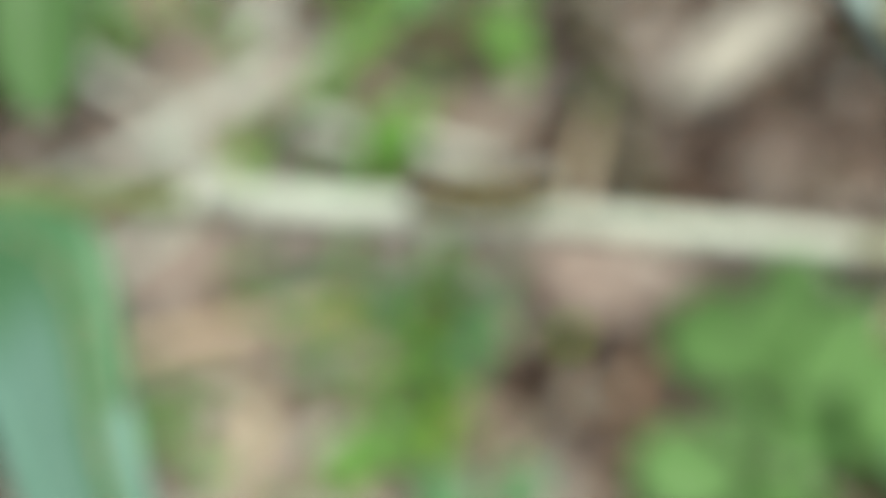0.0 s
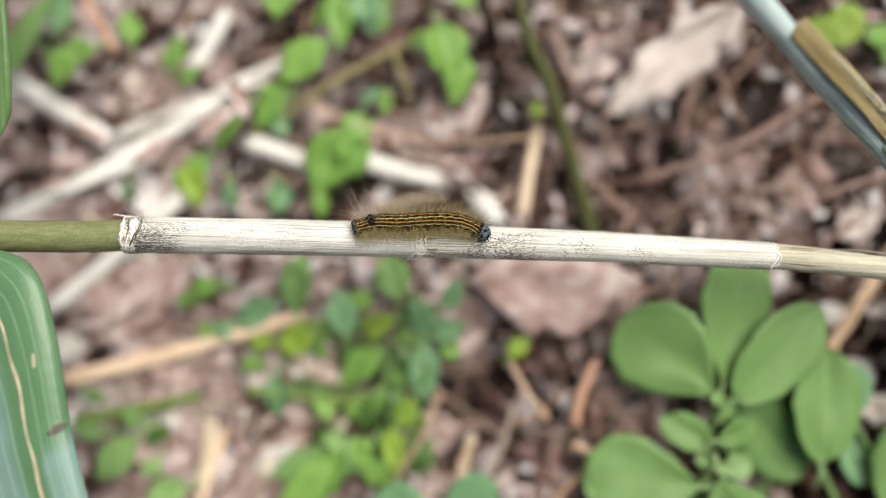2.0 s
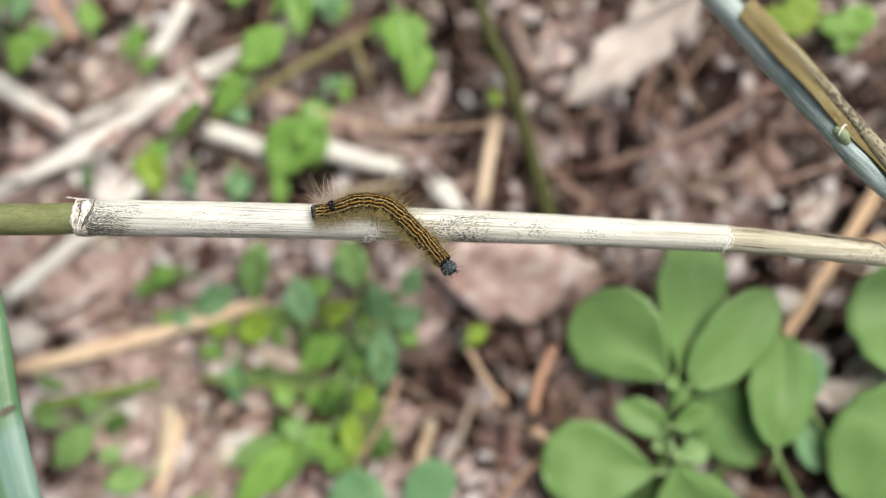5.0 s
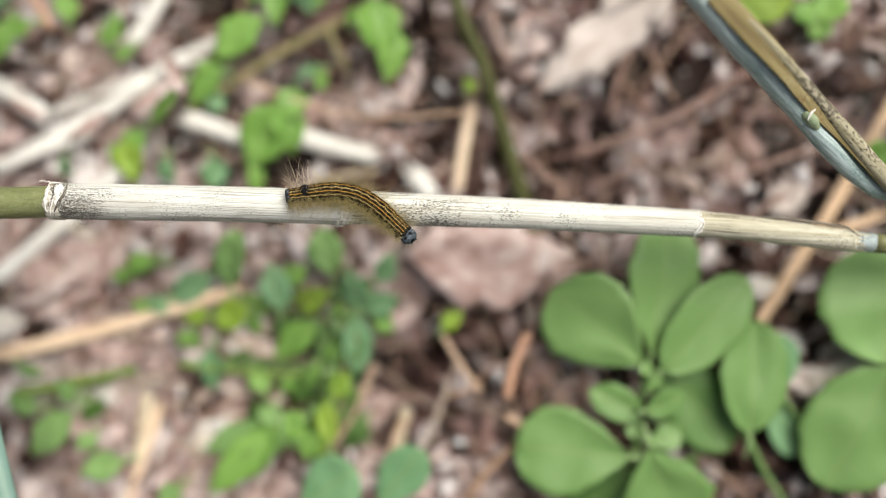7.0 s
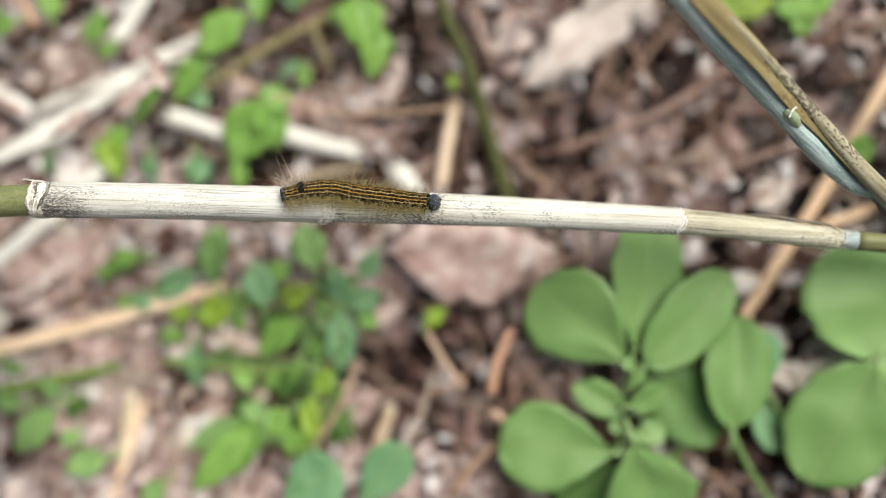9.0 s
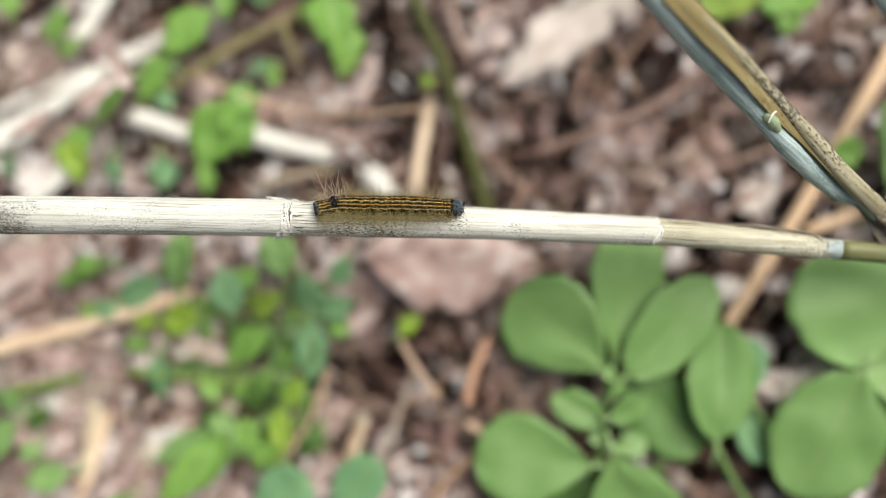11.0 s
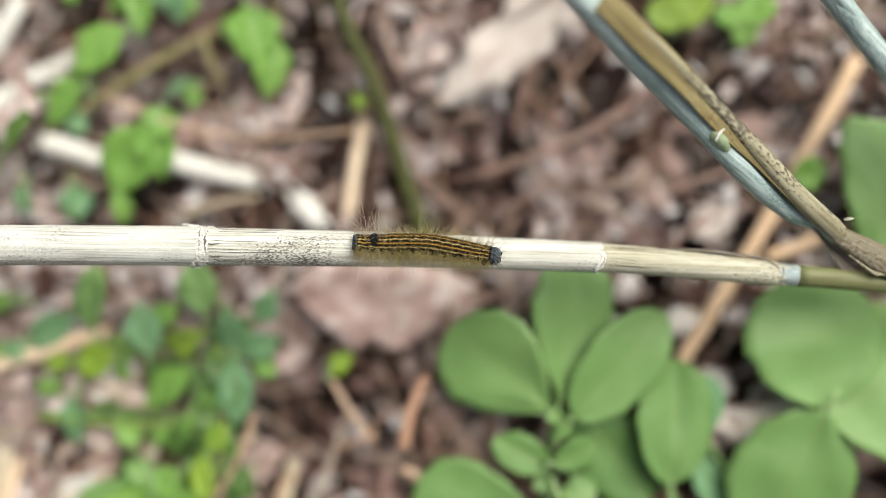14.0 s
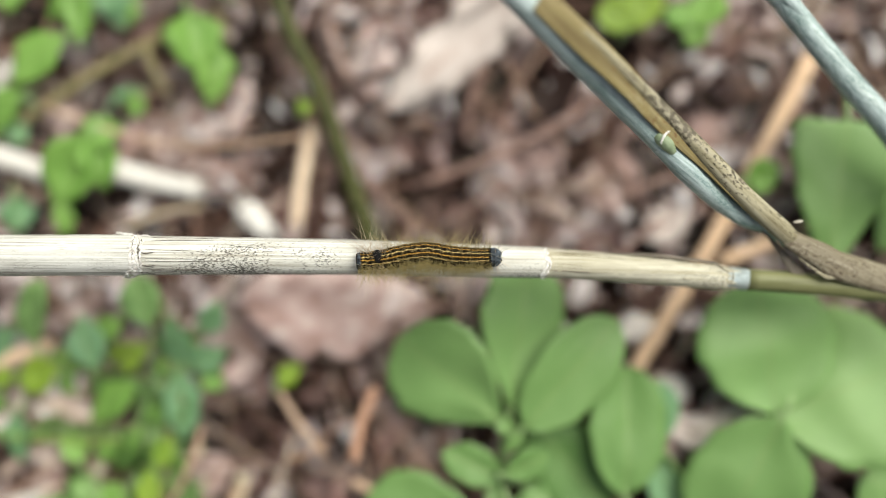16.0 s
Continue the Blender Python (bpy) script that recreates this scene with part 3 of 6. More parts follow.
# ---- loose dry pieces on the ground ----
def rod(name, a, b, width, material, label, category, group, seed, bow=0.04, lift=0.0):
    """A dry stem or stick from a to b, uneven, with broken ends."""
    rng = random.Random(seed)
    a, b = Vector(a) * MM + UP * lift * MM, Vector(b) * MM + UP * lift * MM
    ln = (b - a).length
    ob = thing(name, facing(a, b, UP), label, category, group)
    pts = [(ln * i / 12, ln * bow * math.sin(math.pi * i / 12) * (1 if seed % 2 else -1), ln * 0.01 * rng.uniform(-1, 1)) for i in range(13)]
    radii = [width * MM / 2 * (1.06 - 0.12 * i / 12) * rng.uniform(0.95, 1.05) for i in range(13)]
    bm = bmesh.new()
    tube(bm, pts, radii, 10, 0.75, 0.18, seed)
    part("stem", bm, material, ob)
    for end, q, r, sgn in ((0, pts[0], radii[0], -1), (1, pts[-1], radii[-1], 1)):
        bm = bmesh.new()
        for k in range(5):
            t = 2 * math.pi * k / 5 + rng.uniform(0, 0.8)
            o = Vector(q) + Vector((0, math.cos(t) * r * 0.62, math.sin(t) * r * 0.45))
            tube(bm, [o - Vector((sgn * r, 0, 0)), o + Vector((sgn * r * rng.uniform(0.3, 1.5), rng.uniform(-0.2, 0.2) * r, 0))], [r * 0.32, r * 0.1], 4)
        part("broken_end", bm, material, ob)
    return ob


STRAWS = [
    (-68.6, -11.9, -6.7, -28.3, -1.8, -1.1, 2.5),
    (82.4, 33.4, 16.2, 55.0, -8.7, -1.7, 2.2),
    (68.6, 6.7, 4.9, 82.0, 11.3, 7.3, 1.6),
    (-41.2, -19.1, -10.5, -47.1, -34.9, -17.1, 1.4),
    (10.0, 27.0, 9.9, 7.6, 13.9, 4.5, 1.8),
]
for n, (ax, ay, az, bx, by, bz, w) in enumerate(STRAWS):
    rod("straw", (ax, ay, az), (bx, by, bz), w, M_TANSTRAW if n in (1, 2) else M_STRAW, "dry tan straw lying on the leaf litter", "straw", "dry straws", n, 0.01)

PALE_STRAWS = [
    (-6.7, -15.6, -7.8, -14.1, -24.7, -11.8, 1.3),
    (-43.5, -17.5, -10.0, -45.1, -27.7, -14.2, 2.2),
    (-0.5, -19.6, -9.2, -2.2, -28.2, -12.7, 1.7),
]
for n, (ax, ay, az, bx, by, bz, w) in enumerate(PALE_STRAWS):
    rod("straw", (ax, ay, az), (bx, by, bz), w, M_PALESTRAW, "pale beige broken straw in the litter", "straw", "dry straws", n + 90, 0.02)
THIN_STRAWS = [
    (5.7, -8.7, -3.2, 11.6, -16.7, -6.6, 1.1),
    (9.6, -32.7, -13.6, 18.4, -24.0, -9.2, 1.4),
    (6.3, -17.4, -7.0, 12.0, -14.9, -5.5, 0.8),
    (15.7, -20.5, -7.9, 18.8, -22.9, -8.5, 1.5),
    (-1.0, -21.0, -8.8, -3.0, -26.5, -11.4, 1.1),
    (-5.6, -13.1, -5.2, -12.9, -25.7, -11.1, 0.8),
    (-27.6, 29.9, 12.2, 9.4, 24.4, 11.4, 0.7),
    (-33.8, -23.1, -10.9, -39.2, -35.0, -15.9, 0.6),
    (-64.6, 14.8, 2.2, -51.9, 6.7, -0.6, 0.8),
    (-16.8, 14.2, 3.7, -5.5, 16.7, 5.2, 0.8),
]
for n, (ax, ay, az, bx, by, bz, w) in enumerate(THIN_STRAWS):
    rod("straw", (ax, ay, az), (bx, by, bz), w * 0.85, M_BROWNSTRAW if n < 7 else M_PALESTRAW, "thin bent dry straw on the leaf litter", "straw", "dry straws", n + 120, 0.03 + 0.03 * (n % 4), 2.0)

WHITE_STICKS = [
    (-79.1, 13.0, 1.9, -43.0, 31.2, 10.6, 3.2),
    (-47.1, 17.6, 5.9, -70.8, -1.3, -2.5, 3.0),
    (-47.3, 37.2, 11.8, -42.0, 45.6, 15.4, 2.9),
    (-37.3, 24.3, 9.0, -28.3, 21.4, 8.2, 3.1),
    (-18.9, 21.6, 8.6, -6.1, 18.4, 7.8, 3.1),
    (-81.8, 37.0, 10.5, -61.0, 25.4, 6.5, 3.4),
    (0.2, 16.2, 6.2, 3.5, 12.7, 4.9, 3.3),
    (-60.6, 25.7, 7.7, -34.9, 34.6, 12.2, 1.7),
    (-52.9, 21.5, 8.3, -68.9, 16.1, 5.5, 1.5),
    (-42.8, 33.1, 10.3, -30.5, 38.2, 12.9, 2.1),
]
for n, (ax, ay, az, bx, by, bz, w) in enumerate(WHITE_STICKS):
    rod("stick", (ax, ay, az), (bx, by, bz), w, M_WHITESTICK, "bleached whitish dry stick lying on dead leaves", "stick", "bleached sticks", n + 20, 0.02)

TWIGS = [
    (24.9, 18.7, 6.6, 55.6, 31.9, 13.1, 1.1),
    (32.6, 24.4, 9.7, 35.2, 34.0, 13.6, 2.2),
    (4.2, 37.6, 13.9, 14.0, 43.6, 16.7, 1.3),
    (31.7, 4.2, 1.5, 28.9, -2.7, -1.3, 1.3),
    (13.1, 41.6, 14.8, 16.0, 33.6, 11.7, 2.1),
    (-8.9, -17.0, -8.5, 2.3, -17.9, -8.4, 1.1),
    (11.5, -13.9, -5.5, 21.5, -9.7, -3.4, 0.8),
    (54.6, 15.9, 7.1, 66.4, 19.2, 8.9, 1.5),
    (16.9, 21.6, 8.0, 24.3, 13.7, 5.1, 1.1),
    (38.2, 18.7, 7.6, 28.9, 13.7, 5.2, 1.3),
    (-5.6, 29.8, 10.4, -13.1, 22.9, 7.4, 0.9),
    (-51.6, -5.6, -5.5, -41.0, -9.1, -6.5, 0.9),
    (18.9, -8.8, -2.6, 15.9, -17.6, -6.8, 1.8),
    (22.7, 1.4, 1.1, 18.7, -9.5, -3.9, 1.5),
    (59.0, 12.1, 6.8, 53.7, 7.3, 4.2, 1.5),
]
for n, (ax, ay, az, bx, by, bz, w) in enumerate(TWIGS):
    rod("twig", (ax, ay, az), (bx, by, bz), w if n == 0 else w * (0.85 if n == 12 else 0.55), M_REDSTRAW if n == 12 else M_TWIG, "thin reddish brown twig on the leaf litter", "twig", "brown twigs", n + 40, 0.05, 2.4)

DEAD_LEAVES = [
    (21.3, 28.3, 12.8, 41.5, 43.5, 19.7, 9.4),
    (26.6, 1.9, 1.9, 0.5, 2.4, 0.7, 14.2),
    (-64.1, -3.7, -5.2, -51.8, 4.1, -1.7, 10.4),
    (-27.9, -12.9, -6.6, -22.8, -9.5, -5.0, 6.5),
    (12.3, 5.2, 1.2, 16.0, 7.8, 2.4, 5.6),
    (58.2, 10.8, 5.2, 64.6, 14.1, 6.8, 5.5),
    (37.6, 27.6, 9.2, 45.1, 20.5, 6.6, 10.3),
    (-30.4, 33.8, 11.1, -26.5, 29.3, 9.4, 5.7),
    (-7.6, 27.7, 8.5, -0.1, 34.7, 11.6, 10.4),
    (-13.5, 30.1, 8.3, -0.0, 20.2, 4.8, 10.5),
    (-58.4, 39.9, 10.5, -49.4, 33.4, 8.2, 10.6),
    (49.7, 16.9, 5.3, 58.9, 22.0, 7.7, 9.3),
    (74.6, 22.7, 8.6, 65.4, 27.2, 10.0, 8.4),
    (21.8, -32.9, -15.7, 28.3, -17.5, -9.3, 8.4),
    (-47.2, -17.3, -12.0, -34.7, -20.8, -13.0, 10.4),
    (-60.5, -26.0, -16.0, -51.1, -19.0, -12.9, 9.5),
    (-37.5, -26.0, -15.2, -32.6, -31.2, -17.1, 10.4),
    (-9.3, -31.0, -14.2, -0.8, -25.3, -11.6, 5.7),
    (17.0, 36.8, 12.1, 24.5, 41.1, 14.1, 7.6),
    (66.1, -13.1, -4.1, 73.3, -9.7, -2.5, 6.4),
    (68.3, -17.5, -4.8, 58.6, -13.3, -3.5, 4.5),
    (-54.1, 19.4, 11.4, -48.3, 22.9, 13.0, 2.0),
    (-44.2, 23.5, 13.4, -38.3, 27.2, 15.1, 2.3),
    (-39.3, 31.5, 16.2, -36.6, 26.0, 14.1, 2.4),
    (-64.3, 25.2, 12.8, -58.9, 22.3, 11.8, 1.6),
    (-69.2, 15.9, 9.4, -65.5, 16.8, 9.9, 1.4),
]
for n, (ax, ay, az, bx, by, bz, w) in enumerate(DEAD_LEAVES):
    rng = random.Random(n + 70)
    a, b = Vector((ax, ay, az)) * MM, Vector((bx, by, bz)) * MM
    pale = n in (0, 3, 4, 5, 19, 20)
    ob = thing("dead_leaf", facing(a, b, UP + Vector((rng.gauss(0, 0.1), rng.gauss(0, 0.1), 0))),
               "pale beige dry dead leaf on the litter" if pale else "pinkish brown curled dead leaf on the litter", "dead leaf", "large dead leaves")
    bm = leaf_bm((b - a).length, w * MM, "ragged", 0.14 if n == 1 else rng.uniform(-0.15, 0.3), rng.uniform(-0.2, 0.25), 0.13 if n == 1 else 0.16, 0.0002, 0.55 if n else 0.65, rng, 26, 10)
    part("blade", bm, M_PALELEAF if pale else M_DEADLEAF, ob)
    bm = bmesh.new()
    tube(bm, [(-0.12 * (b - a).length, 0, 0), (0, 0, 0.0003), ((b - a).length * 0.8, 0, -0.0003)], [0.0004, 0.0004, 0.0002], 6)
    part("midrib", bm, M_TWIG, ob)


PALE_LEAVES = [
    (-48.4, -8.2, -5.4, -40.2, -9.2, -5.6, 4.8),
    (-38.7, -19.3, -9.5, -31.5, -16.7, -8.2, 5.1),
    (-46.1, -15.7, -8.4, -36.7, -13.5, -7.1, 4.3),
    (-27.9, -20.4, -10.6, -35.7, -22.7, -11.8, 4.3),
    (-28.9, -8.7, -3.9, -21.8, -11.9, -4.9, 5.1),
    (-22.8, -20.1, -10.3, -20.2, -15.4, -8.3, 3.4),
    (-52.4, -3.9, -4.9, -45.4, -7.2, -5.9, 5.2),
    (-54.0, -16.6, -10.0, -46.9, -21.4, -11.7, 5.2),
    (-37.4, -24.7, -12.6, -29.6, -27.9, -13.6, 5.1),
    (-40.1, -2.1, -2.7, -33.4, -5.5, -3.8, 4.6),
    (-53.7, 3.4, -2.0, -43.2, 1.7, -2.3, 5.6),
    (-56.2, -8.7, -7.0, -44.9, -7.0, -5.8, 5.6),
    (-49.3, -17.3, -10.1, -40.9, -13.9, -8.4, 4.7),
    (-35.3, -13.8, -8.2, -25.9, -17.2, -9.2, 4.6),
]
for n, (ax, ay, az, bx, by, bz, w) in enumerate(PALE_LEAVES):
    rng = random.Random(n + 300)
    a, b = Vector((ax, ay, az)) * MM, Vector((bx, by, bz)) * MM
    ln = (b - a).length
    ob = thing("dead_leaf", facing(a, b, UP + Vector((rng.gauss(0, 0.15), rng.gauss(0, 0.15), 0))), "whitish bleached shred of dead leaf on the litter", "dead leaf", "large dead leaves")
    part("blade", leaf_bm(ln, w * rng.uniform(0.28, 0.5) * MM, "ragged", rng.uniform(-0.4, 0.6), rng.uniform(-0.3, 0.35), 0.3, 0.0002, 0.9, rng, 16, 8), M_WHITELEAF, ob)
    bm = bmesh.new()
    tube(bm, [(-0.12 * ln, 0, 0), (0, 0, 0.0003), (ln * 0.8, 0, -0.0002)], [0.00025, 0.00025, 0.00012], 6)
    part("midrib", bm, M_PALESTRAW, ob)

BRIGHT_LEAVES = [
    (-29.9, -9.1, -4.4, -21.8, -12.4, -5.7, 4.2),
    (-55.5, -18.0, -9.2, -47.8, -18.3, -9.2, 4.3),
    (-57.5, 0.4, -2.3, -47.9, 6.0, 0.3, 7.8),
    (-66.4, -2.1, -3.7, -52.7, 4.2, -0.3, 8.6),
    (-71.8, -7.6, -6.6, -64.0, -5.2, -4.8, 4.7),
    (-35.5, -25.3, -12.3, -29.9, -21.5, -10.4, 4.3),
    (64.0, -16.0, -4.1, 75.7, -12.4, -1.9, 3.7),
    (58.9, -8.3, -1.4, 62.9, -11.3, -2.5, 3.9),
    (45.0, -2.8, 0.3, 47.0, -1.4, 0.9, 2.1),
    (58.4, -0.2, 1.5, 53.5, -3.0, 0.2, 3.6),
]
for n, (ax, ay, az, bx, by, bz, w) in enumerate(BRIGHT_LEAVES):
    rng = random.Random(n + 340)
    a, b = Vector((ax, ay, az)) * MM, Vector((bx, by, bz)) * MM
    ln = (b - a).length
    pink = n in (2, 3)
    ob = thing("dead_leaf", facing(a, b, UP + Vector((rng.gauss(0, 0.12), rng.gauss(0, 0.12), 0))), "pinkish brown broad dead leaf on the litter" if pink else "almost white bleached dead leaf on the litter", "dead leaf", "large dead leaves")
    part("blade", leaf_bm(ln, w * MM, "ragged", rng.uniform(-0.2, 0.3), rng.uniform(-0.2, 0.3), 0.16, 0.0002, 0.5, rng, 18, 8), M_DEADLEAF if pink else M_BLEACHED, ob)
    bm = bmesh.new()
    tube(bm, [(-0.1 * ln, 0, 0), (0, 0, 0.0003), (ln * 0.8, 0, -0.0002)], [0.0003, 0.0003, 0.00015], 6)
    part("midrib", bm, M_PALESTRAW, ob)

rng = random.Random(47)
for n in range(9):
    x, y = rng.uniform(-0.078, 0.0), rng.uniform(-0.042, 0.008)
    a = rng.uniform(0, 6.283)
    ln = rng.uniform(6, 13) * MM
    p = Vector((x, y, ground_z(x, y) - rng.uniform(1.0, 3.5) * MM))
    pale = n % 3 == 0
    ob = thing("dead_leaf", facing(p, p + Vector((math.cos(a), math.sin(a), 0.4 * math.sin(a))), UP + Vector((rng.gauss(0, 0.14), rng.gauss(0, 0.14), 0))),
               "pale beige dry dead leaf on the litter" if pale else "pinkish brown curled dead leaf on the litter", "dead leaf", "large dead leaves")
    part("blade", leaf_bm(ln, ln * rng.uniform(0.4, 0.75), "ragged", rng.uniform(-0.2, 0.35), rng.uniform(-0.25, 0.3), 0.18, 0.0002, 0.4, rng, 12, 6), M_PALELEAF if pale else M_DEADLEAF, ob)
    bm = bmesh.new()
    tube(bm, [(-0.15 * ln, 0, 0), (0, 0, 0.0003), (ln * 0.7, 0, -0.0002)], [0.0003, 0.0003, 0.00015], 6)
    part("midrib", bm, M_TWIG, ob)


# ---- low green plants ----
def plant(name, leaves, stems, material, shape, label, group="", yellow=(), blue=(), seed=0, fold=0.12, curl=0.1, stem_material=None, forms={}, shaded=(), fresh=()):
    rng = random.Random(seed)
    if shape == "ovate":
        # each leaf of the small herbs has a side leaflet or two
        fuller = [(*q[:6], q[6] * 1.02) for q in leaves]
        for ax, ay, az, bx, by, bz, w in leaves:
            for turn in rng.sample((-1.0, 1.0, 0.7, -0.7), rng.choice((0, 0, 0, 1))):
                d = Matrix.Rotation(turn, 3, UP) @ Vector((bx - ax, by - ay, bz - az)) * rng.uniform(0.55, 0.85)
                fuller.append((ax, ay, az - 0.6, ax + d.x, ay + d.y, az + d.z - 0.9, w * rng.uniform(0.65, 0.9)))
        leaves = fuller
    base = Vector(stems[0][:3]) * MM if stems else Vector(leaves[0][:3]) * MM
    ob = thing(name, base - UP * 0.004, label, "plant", group)
    inv = ob.matrix_basis.inverted()
    for s in stems:
        a, b = Vector(s[:3]) * MM - ob.location, Vector(s[3:6]) * MM - ob.location
        bm = bmesh.new()
        k = Vector((rng.uniform(-1, 1), rng.uniform(-1, 1), 0)) * (b - a).length * 0.05
        tube(bm, along([a, (a + b) / 2 + k, b], 8), [s[6] * MM / 2 * (1.05 - 0.25 * i / 8) for i in range(9)], 8)
        part("stem", bm, stem_material or M_PLANTSTEM, ob)
    for n, (ax, ay, az, bx, by, bz, w) in enumerate(leaves):
        a, b = Vector((ax, ay, az)) * MM, Vector((bx, by, bz)) * MM
        tip_over = 0.38 if shape == "ovate" else 0.16
        normal = UP + Vector((rng.gauss(0, tip_over), rng.gauss(0, tip_over), 0))
        ln = (b - a).length
        form = forms.get(n, shape)
        bm = leaf_bm(ln, w * MM, form, rng.uniform(0.5, 1.3) * fold * (2.4 if shape == "ovate" else 1), rng.uniform(0.2, 1.3) * curl * (2 if shape == "ovate" else 1), 0.12 if shape == "ovate" else 0.045, 0.0002, 0.22 if shape == "ovate" else 0.07, rng, *((12, 6) if shape == "ovate" else (26, 10, 0.045)))
        stem = bmesh.new()
        tube(stem, [(-ln * 0.25, 0, -0.0016), (-ln * 0.1, 0, -0.0004), (0, 0, 0), (ln * 0.1, 0, -0.0008)], [0.00036, 0.00034, 0.0003, 0.00012], 6)
        leaf = part("leaf", bm, M_LEAF_Y if n in yellow else M_LEAF_D if n in blue else M_LEAF_SHADED if n in shaded else M_LEAF_PALE if n in fresh else material, ob,
                    "bright yellow-green leaf" if n in yellow else "dull blue-green leaf" if n in blue else "dark green leaf with painted shade" if n in shaded else "pale fresh green leaf" if n in fresh else "")
        leaf.matrix_basis = inv @ facing(a, b, normal)
        part("petiole", stem, M_LIGULE, leaf)
    return ob


ROUNDED = [
    (36.3, -14.7, 1.7, 22.5, -4.1, 5.9, 15.5),
    (37.7, -13.2, 2.3, 40.4, 5.3, 11.4, 12.3),
    (39.3, -15.8, 2.2, 52.2, -3.2, 8.6, 10.9),
    (53.1, -24.2, -2.6, 53.8, -8.3, 4.3, 11.2),
    (40.6, -13.6, -0.8, 51.0, -26.0, -6.4, 11.1),
    (34.5, -27.9, -4.2, 17.0, -26.1, -5.3, 14.3),
    (37.5, -26.7, -2.5, 42.2, -37.7, -10.1, 14.7),
    (36.3, -21.9, -1.3, 28.2, -18.4, -0.1, 5.8),
    (36.6, -21.7, 0.6, 42.4, -19.4, 1.4, 4.8),
]
ROUNDED_SMALL = [
    (37.6, -25.2, -4.7, 43.0, -24.3, -4.6, 4.4),
    (36.9, -27.1, -6.1, 41.8, -29.5, -7.3, 4.1),
    (37.4, -16.6, 2.0, 35.8, -15.1, 3.1, 2.2),
    (36.9, -18.9, 0.6, 38.7, -16.6, 2.1, 2.1),
    (36.7, -24.9, -4.0, 34.5, -22.8, -3.3, 3.0),
    (39.5, -22.2, -4.0, 42.1, -25.0, -5.5, 3.6),
]
ROUNDED_LOW = [
    (55.8, -19.2, -2.7, 58.7, -9.9, 2.2, 6.9),
    (56.9, -18.7, -3.1, 62.2, -26.7, -7.0, 6.4),
    (36.4, -28.5, -8.6, 26.7, -35.5, -12.4, 7.2),
    (45.8, -26.8, -7.7, 41.0, -32.5, -10.7, 5.4),
]
ROUNDED_STEMS = [
    (36.1, -29.2, -9.6, 37.1, -14.8, 2.2, 1.3),
    (37.1, -14.8, 2.2, 36.0, -14.8, 2.1, 0.8),
    (37.1, -14.8, 2.2, 37.7, -12.8, 3.0, 0.8),
    (37.2, -15.2, 2.0, 38.5, -16.3, 2.7, 0.8),
    (52.3, -23.6, -2.9, 60.3, -34.0, -11.1, 1.3),
    (58.7, -18.9, -1.9, 62.3, -23.9, -5.4, 1.0),
    (36.3, -26.2, -6.2, 34.3, -27.7, -4.2, 0.8),
    (40.6, -15.4, -0.4, 37.3, -15.1, 1.5, 0.7),
]
# leaf 4 carries its neighbour's shade in its colour
plant("seedling", ROUNDED + ROUNDED_SMALL, ROUNDED_STEMS, M_LEAF_A, "obovate", "low seedling with broad rounded mid-green leaves", seed=3, stem_material=M_LOWSTEM, forms={2: "round", 3: "round", 4: "round", 7: "elliptic", 8: "elliptic"}, shaded=(4,))
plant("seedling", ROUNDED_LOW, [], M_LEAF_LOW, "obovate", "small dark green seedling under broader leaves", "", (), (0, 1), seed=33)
BROAD = [
    (73.5, -14.8, 3.2, 71.1, 1.6, 10.6, 19.6),
    (73.8, -15.0, 2.1, 92.3, -9.0, 6.6, 23.0),
    (74.0, -15.8, 3.0, 64.8, -32.0, -6.2, 17.1),
    (91.0, -27.1, -4.5, 86.3, -22.1, -1.6, 8.5),
    (83.9, 21.1, 18.8, 81.5, 3.4, 10.6, 14.5),
    (71.3, 15.8, 11.9, 76.4, 17.3, 13.3, 4.7),
    (72.0, 16.2, 11.7, 75.4, 15.0, 11.8, 3.6),
    (93.7, 13.5, 14.0, 89.1, 5.6, 10.1, 8.5),
]
plant("broadleaf_seedling", BROAD[:4], [], M_LEAF_A, "round", "low plant with large round soft green leaves", seed=4, fold=0.03, curl=0.03, fresh=(0, 1))
plant("broadleaf_seedling", BROAD[4:5] + BROAD[7:], [], M_LEAF_A, "blunt", "broad green leaves near the ground", seed=5, fold=0.1)
plant("sprout", BROAD[5:7], [], M_LEAF_B, "ovate", "tiny green sprout with small leaves", "small sprouts", seed=6)
CORNER = [
    (56.6, 37.6, 18.9, 51.9, 40.4, 19.9, 5.6),
    (55.8, 37.3, 18.7, 60.0, 43.1, 21.3, 6.0),
    (65.0, 37.3, 19.1, 61.5, 39.7, 19.9, 4.8),
    (65.0, 37.3, 19.1, 69.2, 41.3, 20.9, 5.6),
    (65.0, 37.3, 19.1, 66.1, 34.6, 18.1, 4.0),
]
plant("clover", CORNER[:2], [], M_LEAF_B, "round", "bright green clover leaves above the litter", "clover", (0, 1), seed=7)
plant("clover", CORNER[2:], [], M_LEAF_B, "round", "bright green clover leaves above the litter", "clover", seed=8)
